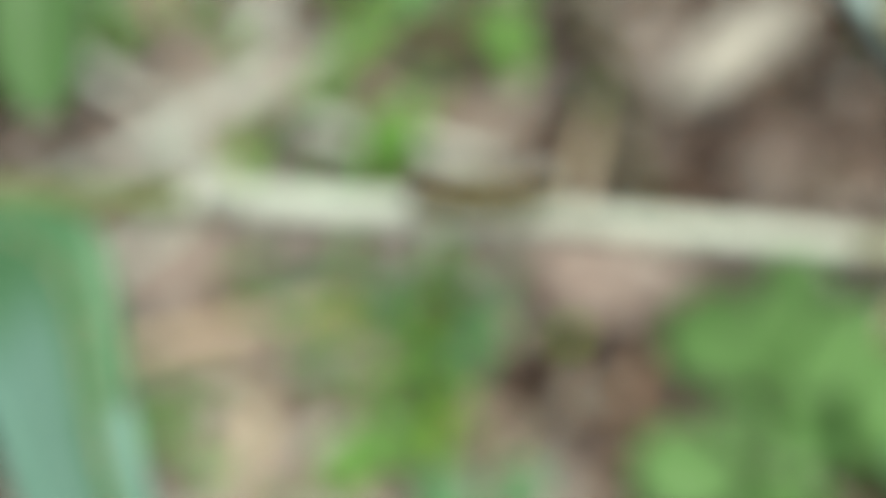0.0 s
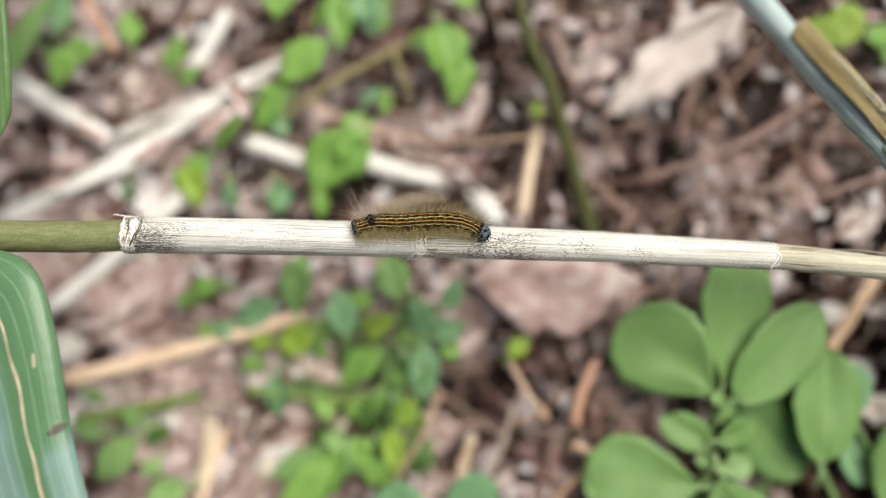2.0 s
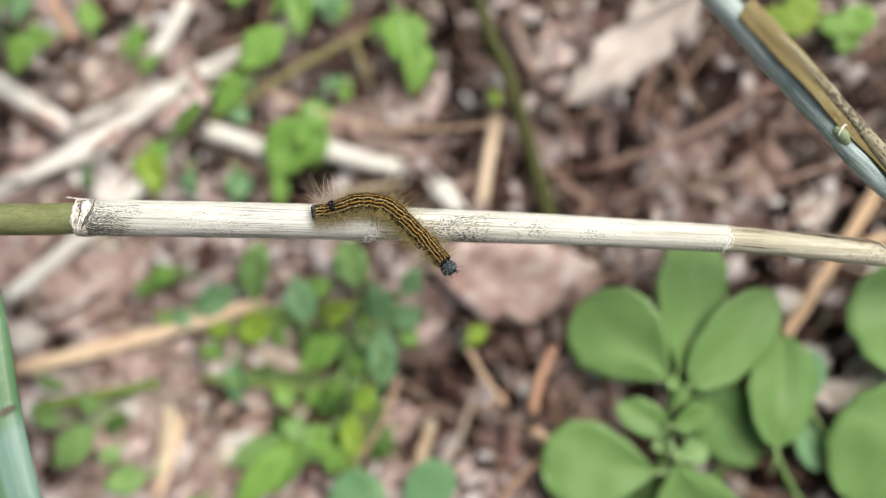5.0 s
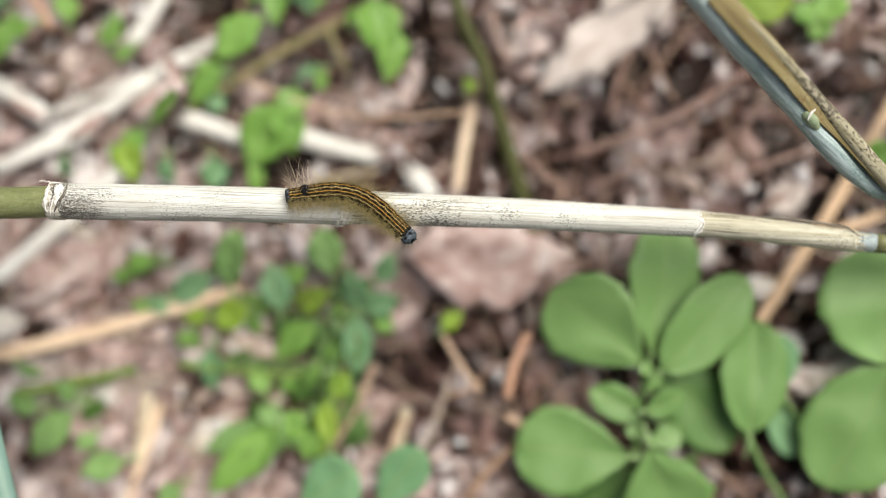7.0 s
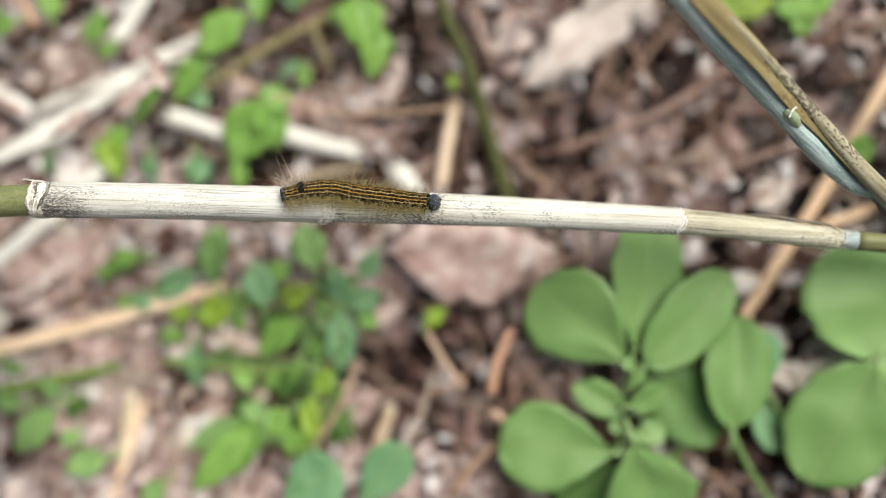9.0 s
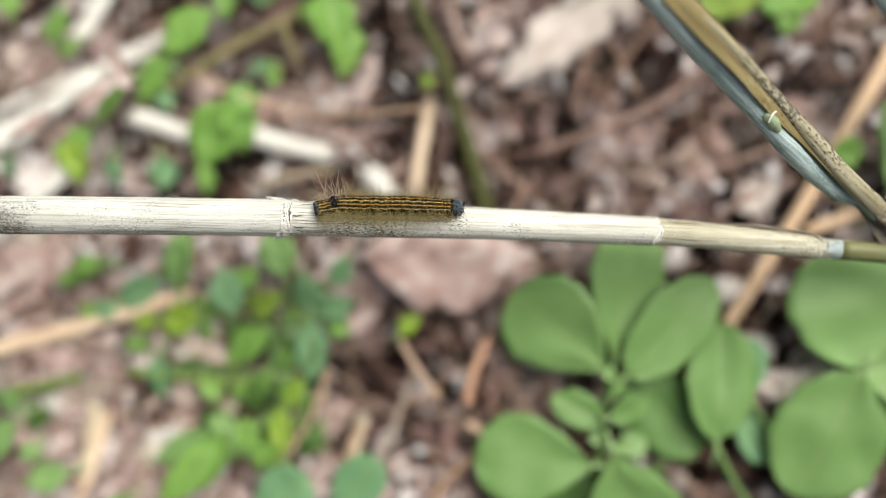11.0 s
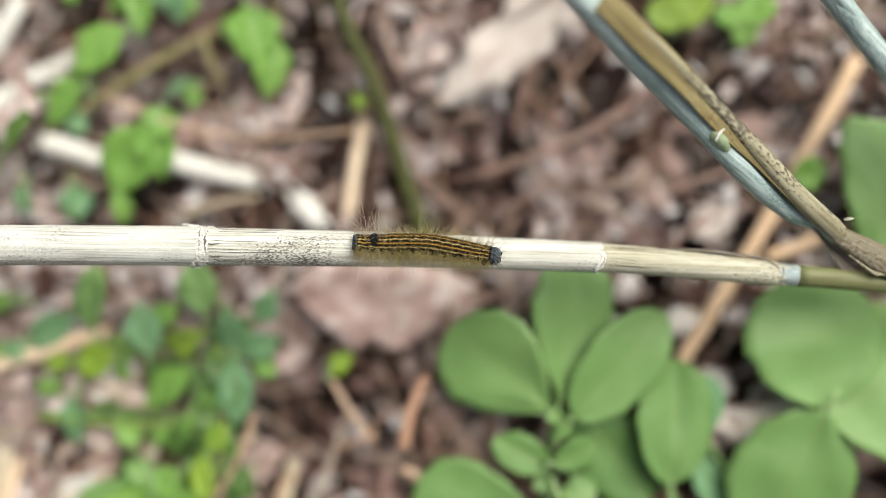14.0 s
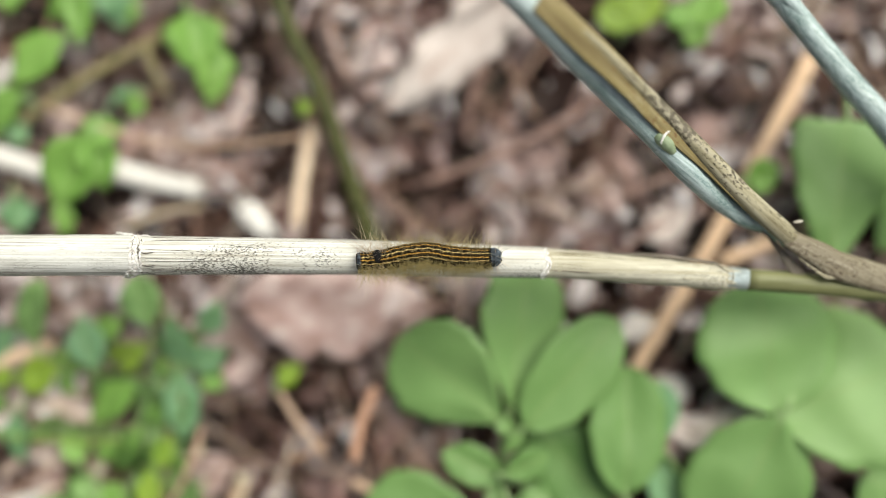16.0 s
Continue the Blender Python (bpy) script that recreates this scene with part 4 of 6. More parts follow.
SPRIGS_FAR = [
    (-46.5, 20.3, 9.3, -45.0, 13.7, 6.2, 4.6),
    (-43.7, 21.8, 10.0, -46.6, 17.8, 7.8, 3.7),
    (-37.6, 28.2, 13.9, -42.2, 22.2, 10.8, 4.2),
    (-40.2, 18.2, 7.1, -39.5, 14.0, 4.9, 3.1),
    (-32.5, 18.1, 7.4, -32.5, 13.4, 4.9, 4.8),
    (-57.2, 18.4, 6.5, -56.4, 15.0, 4.7, 3.3),
    (-50.2, 35.9, 13.3, -48.6, 40.5, 16.3, 3.2),
]
SPRIGS_EDGE = [
    (-61.8, 37.4, 17.2, -67.6, 36.1, 15.9, 3.5),
    (-65.9, 37.8, 17.2, -69.0, 31.7, 13.6, 4.2),
    (-55.8, 37.7, 17.0, -56.7, 42.5, 20.0, 3.7),
    (-69.1, 40.1, 16.4, -67.3, 46.5, 20.1, 4.1),
    (-71.5, 38.2, 15.0, -72.7, 43.6, 17.7, 3.4),
    (-76.7, 33.6, 15.7, -68.2, 45.7, 21.9, 4.6),
    (-45.6, 34.7, 15.1, -48.4, 32.0, 13.9, 2.0),
]
EDGE_STEMS = [
    (-59.2, 37.3, 15.7, -64.1, 45.4, 19.8, 1.3),
]
LONG_STEMS = [
    (-11.1, 3.4, 2.6, -12.1, -26.9, -9.6, 1.1),
    (-10.8, -7.1, -0.6, -8.1, -10.4, -1.8, 0.7),
    (-64.2, -18.0, -7.2, -44.1, -14.4, -4.6, 1.9),
    (-37.3, -13.3, -5.1, -17.4, -14.9, -5.0, 1.0),
    (-37.0, 25.3, 9.4, -5.6, 41.8, 17.2, 1.5),
    (-12.2, -7.1, -0.6, -26.9, -4.4, -0.1, 0.5),
    (-14.1, -13.5, -4.3, -31.5, -10.9, -3.9, 0.5),
    (-12.3, -2.0, 1.4, -21.3, -7.0, -0.9, 0.5),
]
SPRIGS_STICK = [
    (-20.4, 24.7, 13.2, -26.5, 15.5, 8.2, 8.0),
    (-22.4, 23.9, 12.8, -16.3, 26.1, 13.3, 5.1),
    (-25.5, 16.9, 8.2, -24.9, 12.2, 5.3, 2.9),
    (-30.6, 30.6, 14.6, -36.6, 25.3, 11.7, 4.0),
    (-33.4, 28.0, 11.8, -31.0, 25.0, 10.2, 3.3),
]
SPRIGS_TRAIL = [
    (-24.0, 37.8, 18.3, -32.4, 31.7, 15.5, 6.4),
    (-22.5, 45.6, 21.4, -22.0, 36.4, 17.8, 4.5),
    (-19.3, 47.3, 20.1, -16.6, 39.8, 17.2, 5.0),
    (-32.6, 47.8, 20.8, -32.5, 42.0, 18.5, 5.0),
    (-6.5, 40.4, 20.0, -4.2, 31.6, 16.5, 7.6),
    (-2.8, 36.7, 18.1, -3.5, 28.3, 14.1, 5.8),
    (-15.4, 31.5, 13.9, -19.3, 28.7, 12.6, 4.0),
    (-10.0, 37.4, 17.0, -8.9, 40.1, 18.7, 3.1),
    (-0.9, 43.3, 20.3, -3.6, 46.8, 21.5, 4.2),
    (-15.6, 44.3, 19.0, -20.2, 42.6, 18.2, 4.2),
    (8.8, 27.6, 13.3, 10.6, 28.7, 14.2, 2.9),
]
TRAIL_STEMS = [
    (-14.0, 38.7, 15.7, -10.8, 31.7, 13.0, 1.1),
    (-3.3, 43.2, 17.9, -1.5, 38.3, 16.0, 0.8),
]
plant("herb", SPRIGS_STICK, [], M_LEAF_B, "ovate", "small herb with soft green pointed leaves", "small herbs", (), (4,), seed=9)
plant("herb", SPRIGS_TRAIL, LONG_STEMS[4:5] + TRAIL_STEMS, M_LEAF_B, "ovate", "creeping herb with bright green leaves along a stem", "small herbs", (10,), (2, 6, 9), seed=10, stem_material=M_KHAKI)
plant("herb", SPRIGS_FAR[0:3], [], M_LEAF_B, "ovate", "small herb with yellow-green young leaves", "small herbs", (0,), seed=11)
plant("herb", SPRIGS_FAR[6:7], [], M_LEAF_B, "ovate", "small green herb among bleached sticks", "small herbs", seed=12)
plant("herb", SPRIGS_FAR[3:6], [], M_LEAF_D, "ovate", "small dark green herb in the litter", "small herbs", seed=13)
plant("herb", SPRIGS_EDGE[:5] + SPRIGS_EDGE[6:], EDGE_STEMS, M_LEAF_B, "ovate", "green herb with a reddish stem among bleached sticks", "small herbs", (), (3, 4), seed=14, stem_material=M_REDSTRAW)
plant("grass_tuft", SPRIGS_EDGE[5:6], [], M_LEAF_PALE, "blade", "pale green grass blade above the leaf litter", seed=41)
SPRIGS_MID = [
    (-28.4, -2.6, 2.1, -28.3, 5.5, 6.2, 6.0),
    (-38.9, -3.5, -1.0, -31.6, -0.1, 1.7, 4.4),
    (-38.3, -5.1, -2.2, -42.8, -3.3, -1.1, 3.1),
    (-41.8, 2.8, 1.4, -46.5, 1.0, 1.1, 3.3),
    (-45.7, 0.7, -0.1, -49.0, -0.3, -0.1, 2.4),
    (-20.8, -6.0, -0.0, -22.1, 1.1, 3.6, 5.4),
    (-22.1, -5.3, -0.9, -27.5, -3.4, 0.0, 3.8),
    (-25.8, -5.1, -0.6, -32.2, -7.2, -2.3, 5.1),
    (-32.4, -5.6, -2.1, -37.2, -6.2, -2.6, 2.9),
    (-18.7, -4.3, -0.6, -12.6, -3.1, 1.2, 4.3),
    (-12.4, -0.6, 3.5, -14.2, 5.7, 6.8, 5.6),
    (-7.5, -5.6, 0.4, -10.2, 0.2, 3.7, 4.8),
    (-7.4, -5.8, 0.3, -1.8, -3.8, 1.9, 4.7),
    (-5.2, -1.5, 2.2, -2.2, 2.2, 4.8, 4.1),
    (-14.9, -7.1, -1.6, -22.2, -12.7, -4.6, 5.3),
    (-31.8, -10.8, -3.5, -31.8, -17.4, -6.9, 4.2),
    (-8.3, -6.3, 0.1, -8.2, -15.4, -4.6, 5.2),
    (-15.0, -12.6, -4.0, -16.4, -16.7, -6.3, 3.3),
    (-12.9, -15.2, -4.7, -10.4, -19.7, -7.1, 3.6),
    (-12.4, -19.3, -6.6, -14.9, -23.0, -8.8, 3.6),
    (-13.1, -24.3, -8.8, -14.4, -29.2, -11.5, 3.8),
    (-19.6, -1.9, 1.1, -16.6, 1.1, 3.3, 3.4),
    (-9.6, -5.3, -0.2, -12.7, -8.5, -2.0, 3.3),
]
SPRIGS_FULL = [
    (-18.7, -15.1, -5.4, -21.0, -17.6, -7.1, 2.7),
    (-10.5, -10.2, -2.6, -13.2, -13.4, -4.7, 3.1),
    (-14.9, -20.1, -7.3, -11.3, -22.9, -8.9, 3.1),
    (-16.8, -21.7, -8.4, -19.5, -25.1, -10.0, 3.3),
    (-9.5, -16.8, -5.7, -7.7, -19.6, -7.4, 2.5),
    (-24.3, -8.3, -3.0, -26.0, -5.9, -1.5, 2.7),
    (-35.4, -8.1, -3.8, -37.8, -10.5, -5.1, 2.8),
    (-5.5, -6.9, -0.7, -2.3, -8.5, -1.6, 3.1),
    (-42.5, -4.7, -2.7, -45.6, -3.8, -1.9, 2.4),
]
plant("vetch", SPRIGS_MID + SPRIGS_FULL, LONG_STEMS[0:2] + LONG_STEMS[5:8], M_LEAF_B, "ovate", "branching herb with many small green leaflets", "", (7, 8, 9, 20), (1, 2, 5, 11, 12, 13, 15, 16), seed=15, forms={0: "elliptic", 10: "elliptic"}, stem_material=M_DARKSTEM, fresh=(0, 10))
SPRIGS_LOW = [
    (-15.1, -13.1, -5.6, -18.9, -18.9, -9.1, 4.4),
    (-11.5, -11.5, -4.8, -9.6, -18.0, -8.4, 4.2),
    (-13.3, -18.1, -8.1, -17.9, -24.0, -11.2, 5.0),
    (-10.5, -19.8, -8.6, -6.3, -24.8, -11.1, 3.7),
    (-18.9, -8.0, -3.8, -22.6, -4.7, -2.4, 4.0),
    (-15.2, -4.7, -2.1, -18.9, -8.0, -3.8, 4.2),
    (-22.5, -19.0, -8.8, -26.2, -21.4, -10.3, 4.1),
    (-7.7, -21.5, -9.2, -10.5, -25.6, -11.6, 4.0),
    (-26.2, -12.3, -5.8, -21.6, -13.1, -6.1, 3.1),
    (-50.3, -16.5, -8.2, -53.6, -21.6, -10.8, 5.2),
]
LOW_STEMS = [
    (-9.6, -5.1, -0.6, -12.8, -16.2, -6.2, 1.5),
    (-12.8, -16.2, -6.2, -15.0, -28.3, -12.2, 1.5),
    (-7.8, -2.1, 1.8, -9.6, -5.1, -0.6, 1.1),
    (-37.2, -13.1, -5.7, -15.0, -13.8, -5.1, 1.2),
    (-12.8, -16.2, -6.2, -7.7, -23.3, -9.5, 0.9),
    (-15.0, -13.8, -5.1, -12.8, -8.5, -2.0, 0.9),
]
rng = random.Random(61)
for ax, ay, az, bx, by, bz, w in LOW_STEMS + LONG_STEMS[0:2]:
    for _ in range(4):
        f, a, ln = rng.random(), rng.uniform(0, 6.283), rng.uniform(2.6, 4.6)
        x, y, z = ax + (bx - ax) * f, ay + (by - ay) * f, az + (bz - az) * f - rng.uniform(0.2, 1.6)
        SPRIGS_LOW.append((x, y, z, x + ln * math.cos(a), y + ln * math.sin(a), z + 0.4 * ln * math.sin(a) + rng.uniform(-0.4, 1.2), ln * rng.uniform(0.6, 0.85)))
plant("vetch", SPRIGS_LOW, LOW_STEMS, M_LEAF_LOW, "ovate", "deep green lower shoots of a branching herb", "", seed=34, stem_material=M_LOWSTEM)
SPRIGS_NEAR = [
    (-21.8, -23.0, -8.0, -32.1, -33.3, -11.6, 5.6),
    (-20.8, -22.6, -7.3, -25.0, -30.4, -10.2, 4.7),
    (-19.7, -24.4, -7.9, -16.9, -20.6, -6.2, 5.6),
    (-16.6, -34.8, -9.9, -8.0, -29.6, -6.5, 9.9),
    (-4.5, -34.8, -9.5, 2.2, -26.7, -4.9, 7.8),
    (-12.5, -25.7, -8.1, -13.2, -18.4, -5.2, 3.6),
    (-41.4, 2.4, 0.1, -49.0, -0.0, -1.2, 3.5),
    (5.1, -8.7, -0.6, 8.5, -5.8, 0.7, 3.2),
    (-12.0, -18.8, -5.3, -9.8, -14.6, -3.6, 3.6),
    (-14.9, -23.6, -8.3, -16.6, -27.8, -10.1, 4.1),
    (-23.2, -17.7, -6.3, -25.1, -13.4, -4.7, 3.7),
]
SPRIGS_TOOTHED = [
    (-21.8, -22.7, -7.9, -33.1, -26.3, -9.7, 5.3),
    (-20.5, -22.1, -7.3, -21.6, -27.0, -10.0, 4.0),
    (-20.1, -21.7, -7.0, -17.1, -26.1, -9.7, 3.6),
    (-20.7, -22.2, -6.7, -24.3, -20.0, -6.5, 3.3),
]
plant("herb", SPRIGS_TOOTHED, [], M_LEAF_PALE, "ovate", "low herb with toothed pale green leaflets", "small herbs", seed=36)
plant("herb", SPRIGS_NEAR[0:3] + SPRIGS_NEAR[9:11], LONG_STEMS[3:4], M_LEAF_B, "ovate", "low herb with broad toothed green leaves", "small herbs", seed=16)
plant("seedling", SPRIGS_NEAR[3:5], [], M_LEAF_D, "obovate", "two rounded dull green seedling leaves", seed=17)
plant("herb", SPRIGS_NEAR[5:6] + SPRIGS_NEAR[8:9], [], M_LEAF_Y, "ovate", "small yellow-green shoot in the litter", "small herbs", seed=18)
SPRIGS_TRAILING = [
    (-54.0, -20.8, -7.8, -60.8, -27.3, -11.5, 5.9),
    (-45.6, -27.8, -11.2, -52.8, -29.9, -12.3, 4.6),
    (-63.5, -13.9, -6.3, -59.0, -15.3, -6.7, 2.6),
    (-53.3, -18.3, -6.7, -56.6, -16.6, -6.1, 2.9),
    (-59.4, -19.9, -8.5, -65.1, -18.6, -8.2, 3.8),
    (-50.5, -23.9, -9.8, -53.1, -26.5, -10.9, 3.2),
    (-36.5, -31.6, -12.4, -39.8, -34.8, -13.8, 3.8),
]
plant("herb", [(a, b, c + 1.2, d, e, f + 1.8, w) for a, b, c, d, e, f, w in SPRIGS_TRAILING], LONG_STEMS[2:3], M_LEAF_PALE, "ovate", "low herb with pale green leaves on a trailing stem", "small herbs", seed=19)
plant("herb", SPRIGS_NEAR[6:7], [], M_LEAF_B, "ovate", "small faded green leaf in the litter", "small herbs", seed=20)
plant("sprout", SPRIGS_NEAR[7:8], [], M_LEAF_Y, "ovate", "tiny yellow-green sprout in the litter", "small sprouts", seed=21)

bm = bmesh.new()
green_pts = along([(5.0, 50, 26), (6.6, 40.9, 22.3), (9.1, 34.7, 19.0), (11.3, 31.1, 16.6), (14.7, 22.3, 11.2), (19.2, 9.9, 3.4), (20.5, 5, 0.0)], 24)
tube(bm, [p * MM - Vector((0.0205, 0.005, 0.0)) for p in green_pts], [0.00108 + 0.0002 * (i / 24) for i in range(25)], 10, 1, 0.12)
ob = thing("weed_stem", (0.0205, 0.005, 0.0), "dark olive green leaning weed stem", "plant stem")
part("stem", bm, M_OLIVE, ob)
for k in (7, 15):
    bm = bmesh.new()
    q = green_pts[k] * MM - Vector((0.0205, 0.005, 0.0))
    d = (green_pts[k + 1] - green_pts[k - 1]).normalized() * MM
    tube(bm, [q - d * 0.9, q - d * 0.3, q + d * 0.3, q + d * 0.9], [0.001, 0.0012, 0.0012, 0.001], 10)
    part("node", bm, M_OLIVE, ob)


# ---- the dry grass stalk, in its own space: x along it, y across, z towards its lit face ----
AXIS_X = [-140, -110, -94.5, -89, -71, -55, -24, 0, 8, 22.7, 30, 38, 60]
AXIS_Y = [-2.6, -1.4, -0.9, -0.4, 0, 0.3, 0.42, 0, -0.4, -1.6, -2.0, -2.6, -4.5]


def stalk_y(x):
    return float(np.interp(x, AXIS_X, AXIS_Y))


def culm(name, x0, x1, r0, r1, material, parent, label="", n=40, wobble=0.03, seed=0, ends=None):
    xs = [x0 + (x1 - x0) * i / n for i in range(n + 1)]
    pts = [(x * MM, stalk_y(x) * MM, 0) for x in xs]
    radii = [(r0 + (r1 - r0) * i / n) * MM for i in range(n + 1)]
    if ends:
        radii[0] *= ends[0]
        radii[-1] *= ends[1]
    bm = bmesh.new()
    tube(bm, pts, radii, 32, 1, wobble, seed)
    return part(name, bm, material, parent, label)


def strands(name, x, r, paths, material, parent, label, seed=0, mess=0.2):
    """Shreds that lie on the stalk; a path runs through (along, across, off the surface), across from -1 below to 1 above."""
    rng, bm = random.Random(seed), bmesh.new()
    for w, path in paths:
        for copy in range(2):
            off = Vector((rng.gauss(0, 0.13), rng.gauss(0, 0.05), 0)) if copy else Vector()
            lo, hi = (rng.uniform(0, 0.4), rng.uniform(0.6, 1)) if copy else (0, 1)
            pts = []
            for q in path:
                a = q[1] * 1.5
                rr = r + (q[2] if len(q) > 2 else 0.05)
                pts.append((Vector((x + q[0], stalk_y(x) + math.sin(a) * rr, math.cos(a) * rr)) + off) * MM)
            pts = along(pts, 30)[int(30 * lo):int(30 * hi) + 1]
            n = len(pts) - 1
            pts = [p + Vector((noise.noise(Vector((k * 0.55, seed + w * 50, copy))), 0.5 * noise.noise(Vector((k * 0.55, seed + w * 50, 5 + copy))), 0)) * mess * MM for k, p in enumerate(pts)]
            tube(bm, pts, [w * MM * (0.55 + 0.75 * abs(noise.noise(Vector((k * 0.4, w * 90, seed))))) * (0.25 if k in (0, n) else 1) for k in range(n + 1)], 7, 0.5, 0.5, seed + w)
    return part(name, bm, material, parent, label)


def crumpled_band(x0, x1, r, parent, seed, label):
    """The crinkled end of a sheath, thin and uneven."""
    rng, bm, rows = random.Random(seed), bmesh.new(), []
    for i in range(13):
        f = i / 12
        row = []
        for k in range(64):
            a = 2 * math.pi * k / 64
            n1 = noise.noise(Vector((f * 2.6 + seed, math.cos(a) * 2.2, math.sin(a) * 2.2)))
            n2 = noise.noise(Vector((f * 5 + seed, math.cos(a) * 6, math.sin(a) * 6)))
            rr = r * (1 + 0.035 * n1 + 0.02 * n2) * (0.94 if i in (0, 12) else 1)
            x = x0 + (x1 - x0) * f + (0.35 * n1 + 0.25 * n2) * (1 if i < 3 else 0.4)
            row.append(bm.verts.new(Vector((x, stalk_y(x0) + math.cos(a) * rr, math.sin(a) * rr)) * MM))
        rows.append(row)
    for a, c in zip(rows, rows[1:]):
        for k in range(64):
            bm.faces.new((a[k], a[(k + 1) % 64], c[(k + 1) % 64], c[k]))
    return part("torn_rim", bm, M_TORN, parent, label)


REST = pose(0.04131, 0.00004, 0.02028, 24.08, 2.38, -0.94)
stalk = thing("grass_stalk", REST, "dry cream-coloured grass stalk with a green stem and sheaths", "grass stalk")
culm("green_stem", -140, -88, 2.2, 2.2, M_GREENSTEM, stalk, "smooth olive green stem")
culm("sheath", -89.4, -48.6, 2.52, 2.45, M_SHEATH, stalk, "cream dry sheath with black specks", 60, 0.02, 1, (0.97, 0.96))
culm("sheath", -49.6, 0.3, 2.36, 1.92, M_SHEATH_GROOVED, stalk, "cream dry sheath with black specks", 60, 0.02, 2, (0.9, 0.98))
culm("sheath", -0.6, 22.8, 1.86, 1.56, M_SHEATH_OLD, stalk, "thin straw-coloured sheath", 40, 0.05, 3, (1.0, 0.93))
culm("joint", 21.5, 25.6, 1.46, 1.36, M_BLUEWAX, stalk, "pale blue waxy joint", 14, 0.05, 4, (0.95, 0.99))
for v, x0, x1, w in ((0.75, 15.0, 24.6, 1.5), (-0.35, 17.0, 23.8, 1.8), (-1.1, 18.0, 24.2, 1.2), (0.2, 18.5, 23.4, 1.3)):
    a, b = (Vector((x, stalk_y(x) + math.sin(v) * r, math.cos(v) * r)) * MM for x, r in ((x0, 1.63), (x1, 1.5)))
    ob = part("sheath_lip", leaf_bm((b - a).length, w * MM, "ovate", -0.3, 0.02, 0.06, 0.0001, 0.2, random.Random(int(9 * x0))), M_SHEATH_OLD, stalk, "torn pointed lip of the sheath")
    ob.matrix_basis = facing(a, b, (0, math.sin(v), math.cos(v)))
culm("lower_stem", 25.5, 60, 1.36, 1.3, M_DARKSTEM, stalk, "brownish green stem", 24, 0.03, 5)
crumpled_band(-89.9, -87.9, 2.54, stalk, 1, "crumpled whitish torn rim")
strands("shred", -89.4, 2.55, [
    (0.12, [(-0.2, 1.05, 0.1), (-0.25, 0.7), (-0.1, 0.35), (-0.25, 0.0), (-0.1, -0.4), (-0.2, -0.95, 0.1)]),
    (0.11, [(-2.1, 1.05, 0.2), (-1.3, 1.02, 0.15), (-0.5, 0.98), (0.6, 0.9), (1.4, 0.86)]),
    (0.1, [(1.6, 0.35, 0.1), (0.9, 0.05, 0.1), (0.3, -0.5, 0.1), (0.1, -0.95, 0.15)])], M_SHRED, stalk, "frayed whitish shreds", 1)
# dark tubes draw the shade that the folds of this rim hold
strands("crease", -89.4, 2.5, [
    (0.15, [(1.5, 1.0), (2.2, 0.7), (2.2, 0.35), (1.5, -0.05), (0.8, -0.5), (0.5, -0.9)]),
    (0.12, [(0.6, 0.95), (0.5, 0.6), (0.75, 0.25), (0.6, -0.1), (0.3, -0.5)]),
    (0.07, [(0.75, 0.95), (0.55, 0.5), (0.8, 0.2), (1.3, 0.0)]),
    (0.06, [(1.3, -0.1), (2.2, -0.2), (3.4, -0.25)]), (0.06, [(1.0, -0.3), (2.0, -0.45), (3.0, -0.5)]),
    (0.06, [(0.7, -0.55), (1.6, -0.68), (2.6, -0.72)]), (0.06, [(0.1, 0.2), (0.3, -0.2), (0.15, -0.6)])], M_BROWN_FOLDSHADE, stalk, "dark lines painting the shade of sheath folds", 2)
flap = part("torn_flap", leaf_bm(3.0 * MM, 1.6 * MM, "ovate", -0.25, 0.4, 0.12, 0.00012, 0.2, random.Random(4)), M_SHRED, stalk, "small white curled flap")
flap.matrix_basis = facing(Vector((-87.9, 2.3 + stalk_y(-88), 1.7)) * MM, Vector((-88.2, -0.2 + stalk_y(-88), 3.0)) * MM, (0, 0.5, 1))
strands("shred", -49.4, 2.44, [
    (0.16, [(-2.6, 1.08, 0.25), (-1.6, 1.0, 0.12), (-0.6, 0.92), (0.2, 0.72)]),
    (0.12, [(-0.1, 0.8), (-0.2, 0.4, 0.1), (-0.1, 0.0), (-0.1, -0.4, 0.1), (-0.6, -0.75, 0.1), (-1.2, -1.0, 0.2)]),
    (0.14, [(0.3, 0.85), (0.6, 0.4, 0.1), (0.5, 0.0), (0.8, -0.3, 0.1), (0.4, -0.6), (0.1, -0.85, 0.1), (-0.5, -1.05, 0.2)]),
    (0.12, [(0.5, 0.75), (1.1, 0.3, 0.1), (1.0, -0.1), (1.2, -0.4), (0.7, -0.6)]),
    (0.09, [(-0.1, 0.3), (0.3, 0.0), (0.6, -0.35), (0.9, -0.5)]), (0.09, [(0.9, -0.2), (0.3, -0.5), (-0.2, -0.8, 0.1)]),
    (0.07, [(0.2, 0.95), (1.0, 0.9), (1.9, 0.8)]), (0.08, [(-1.4, -0.9, 0.3), (-0.6, -0.6, 0.15), (0.3, -0.1), (1.3, 0.5)]), (0.06, [(-1.0, -1.05, 0.3), (0.2, -0.8, 0.2), (1.5, -0.3)])], M_SHRED, stalk, "frayed whitish shreds", 3, 0.42)
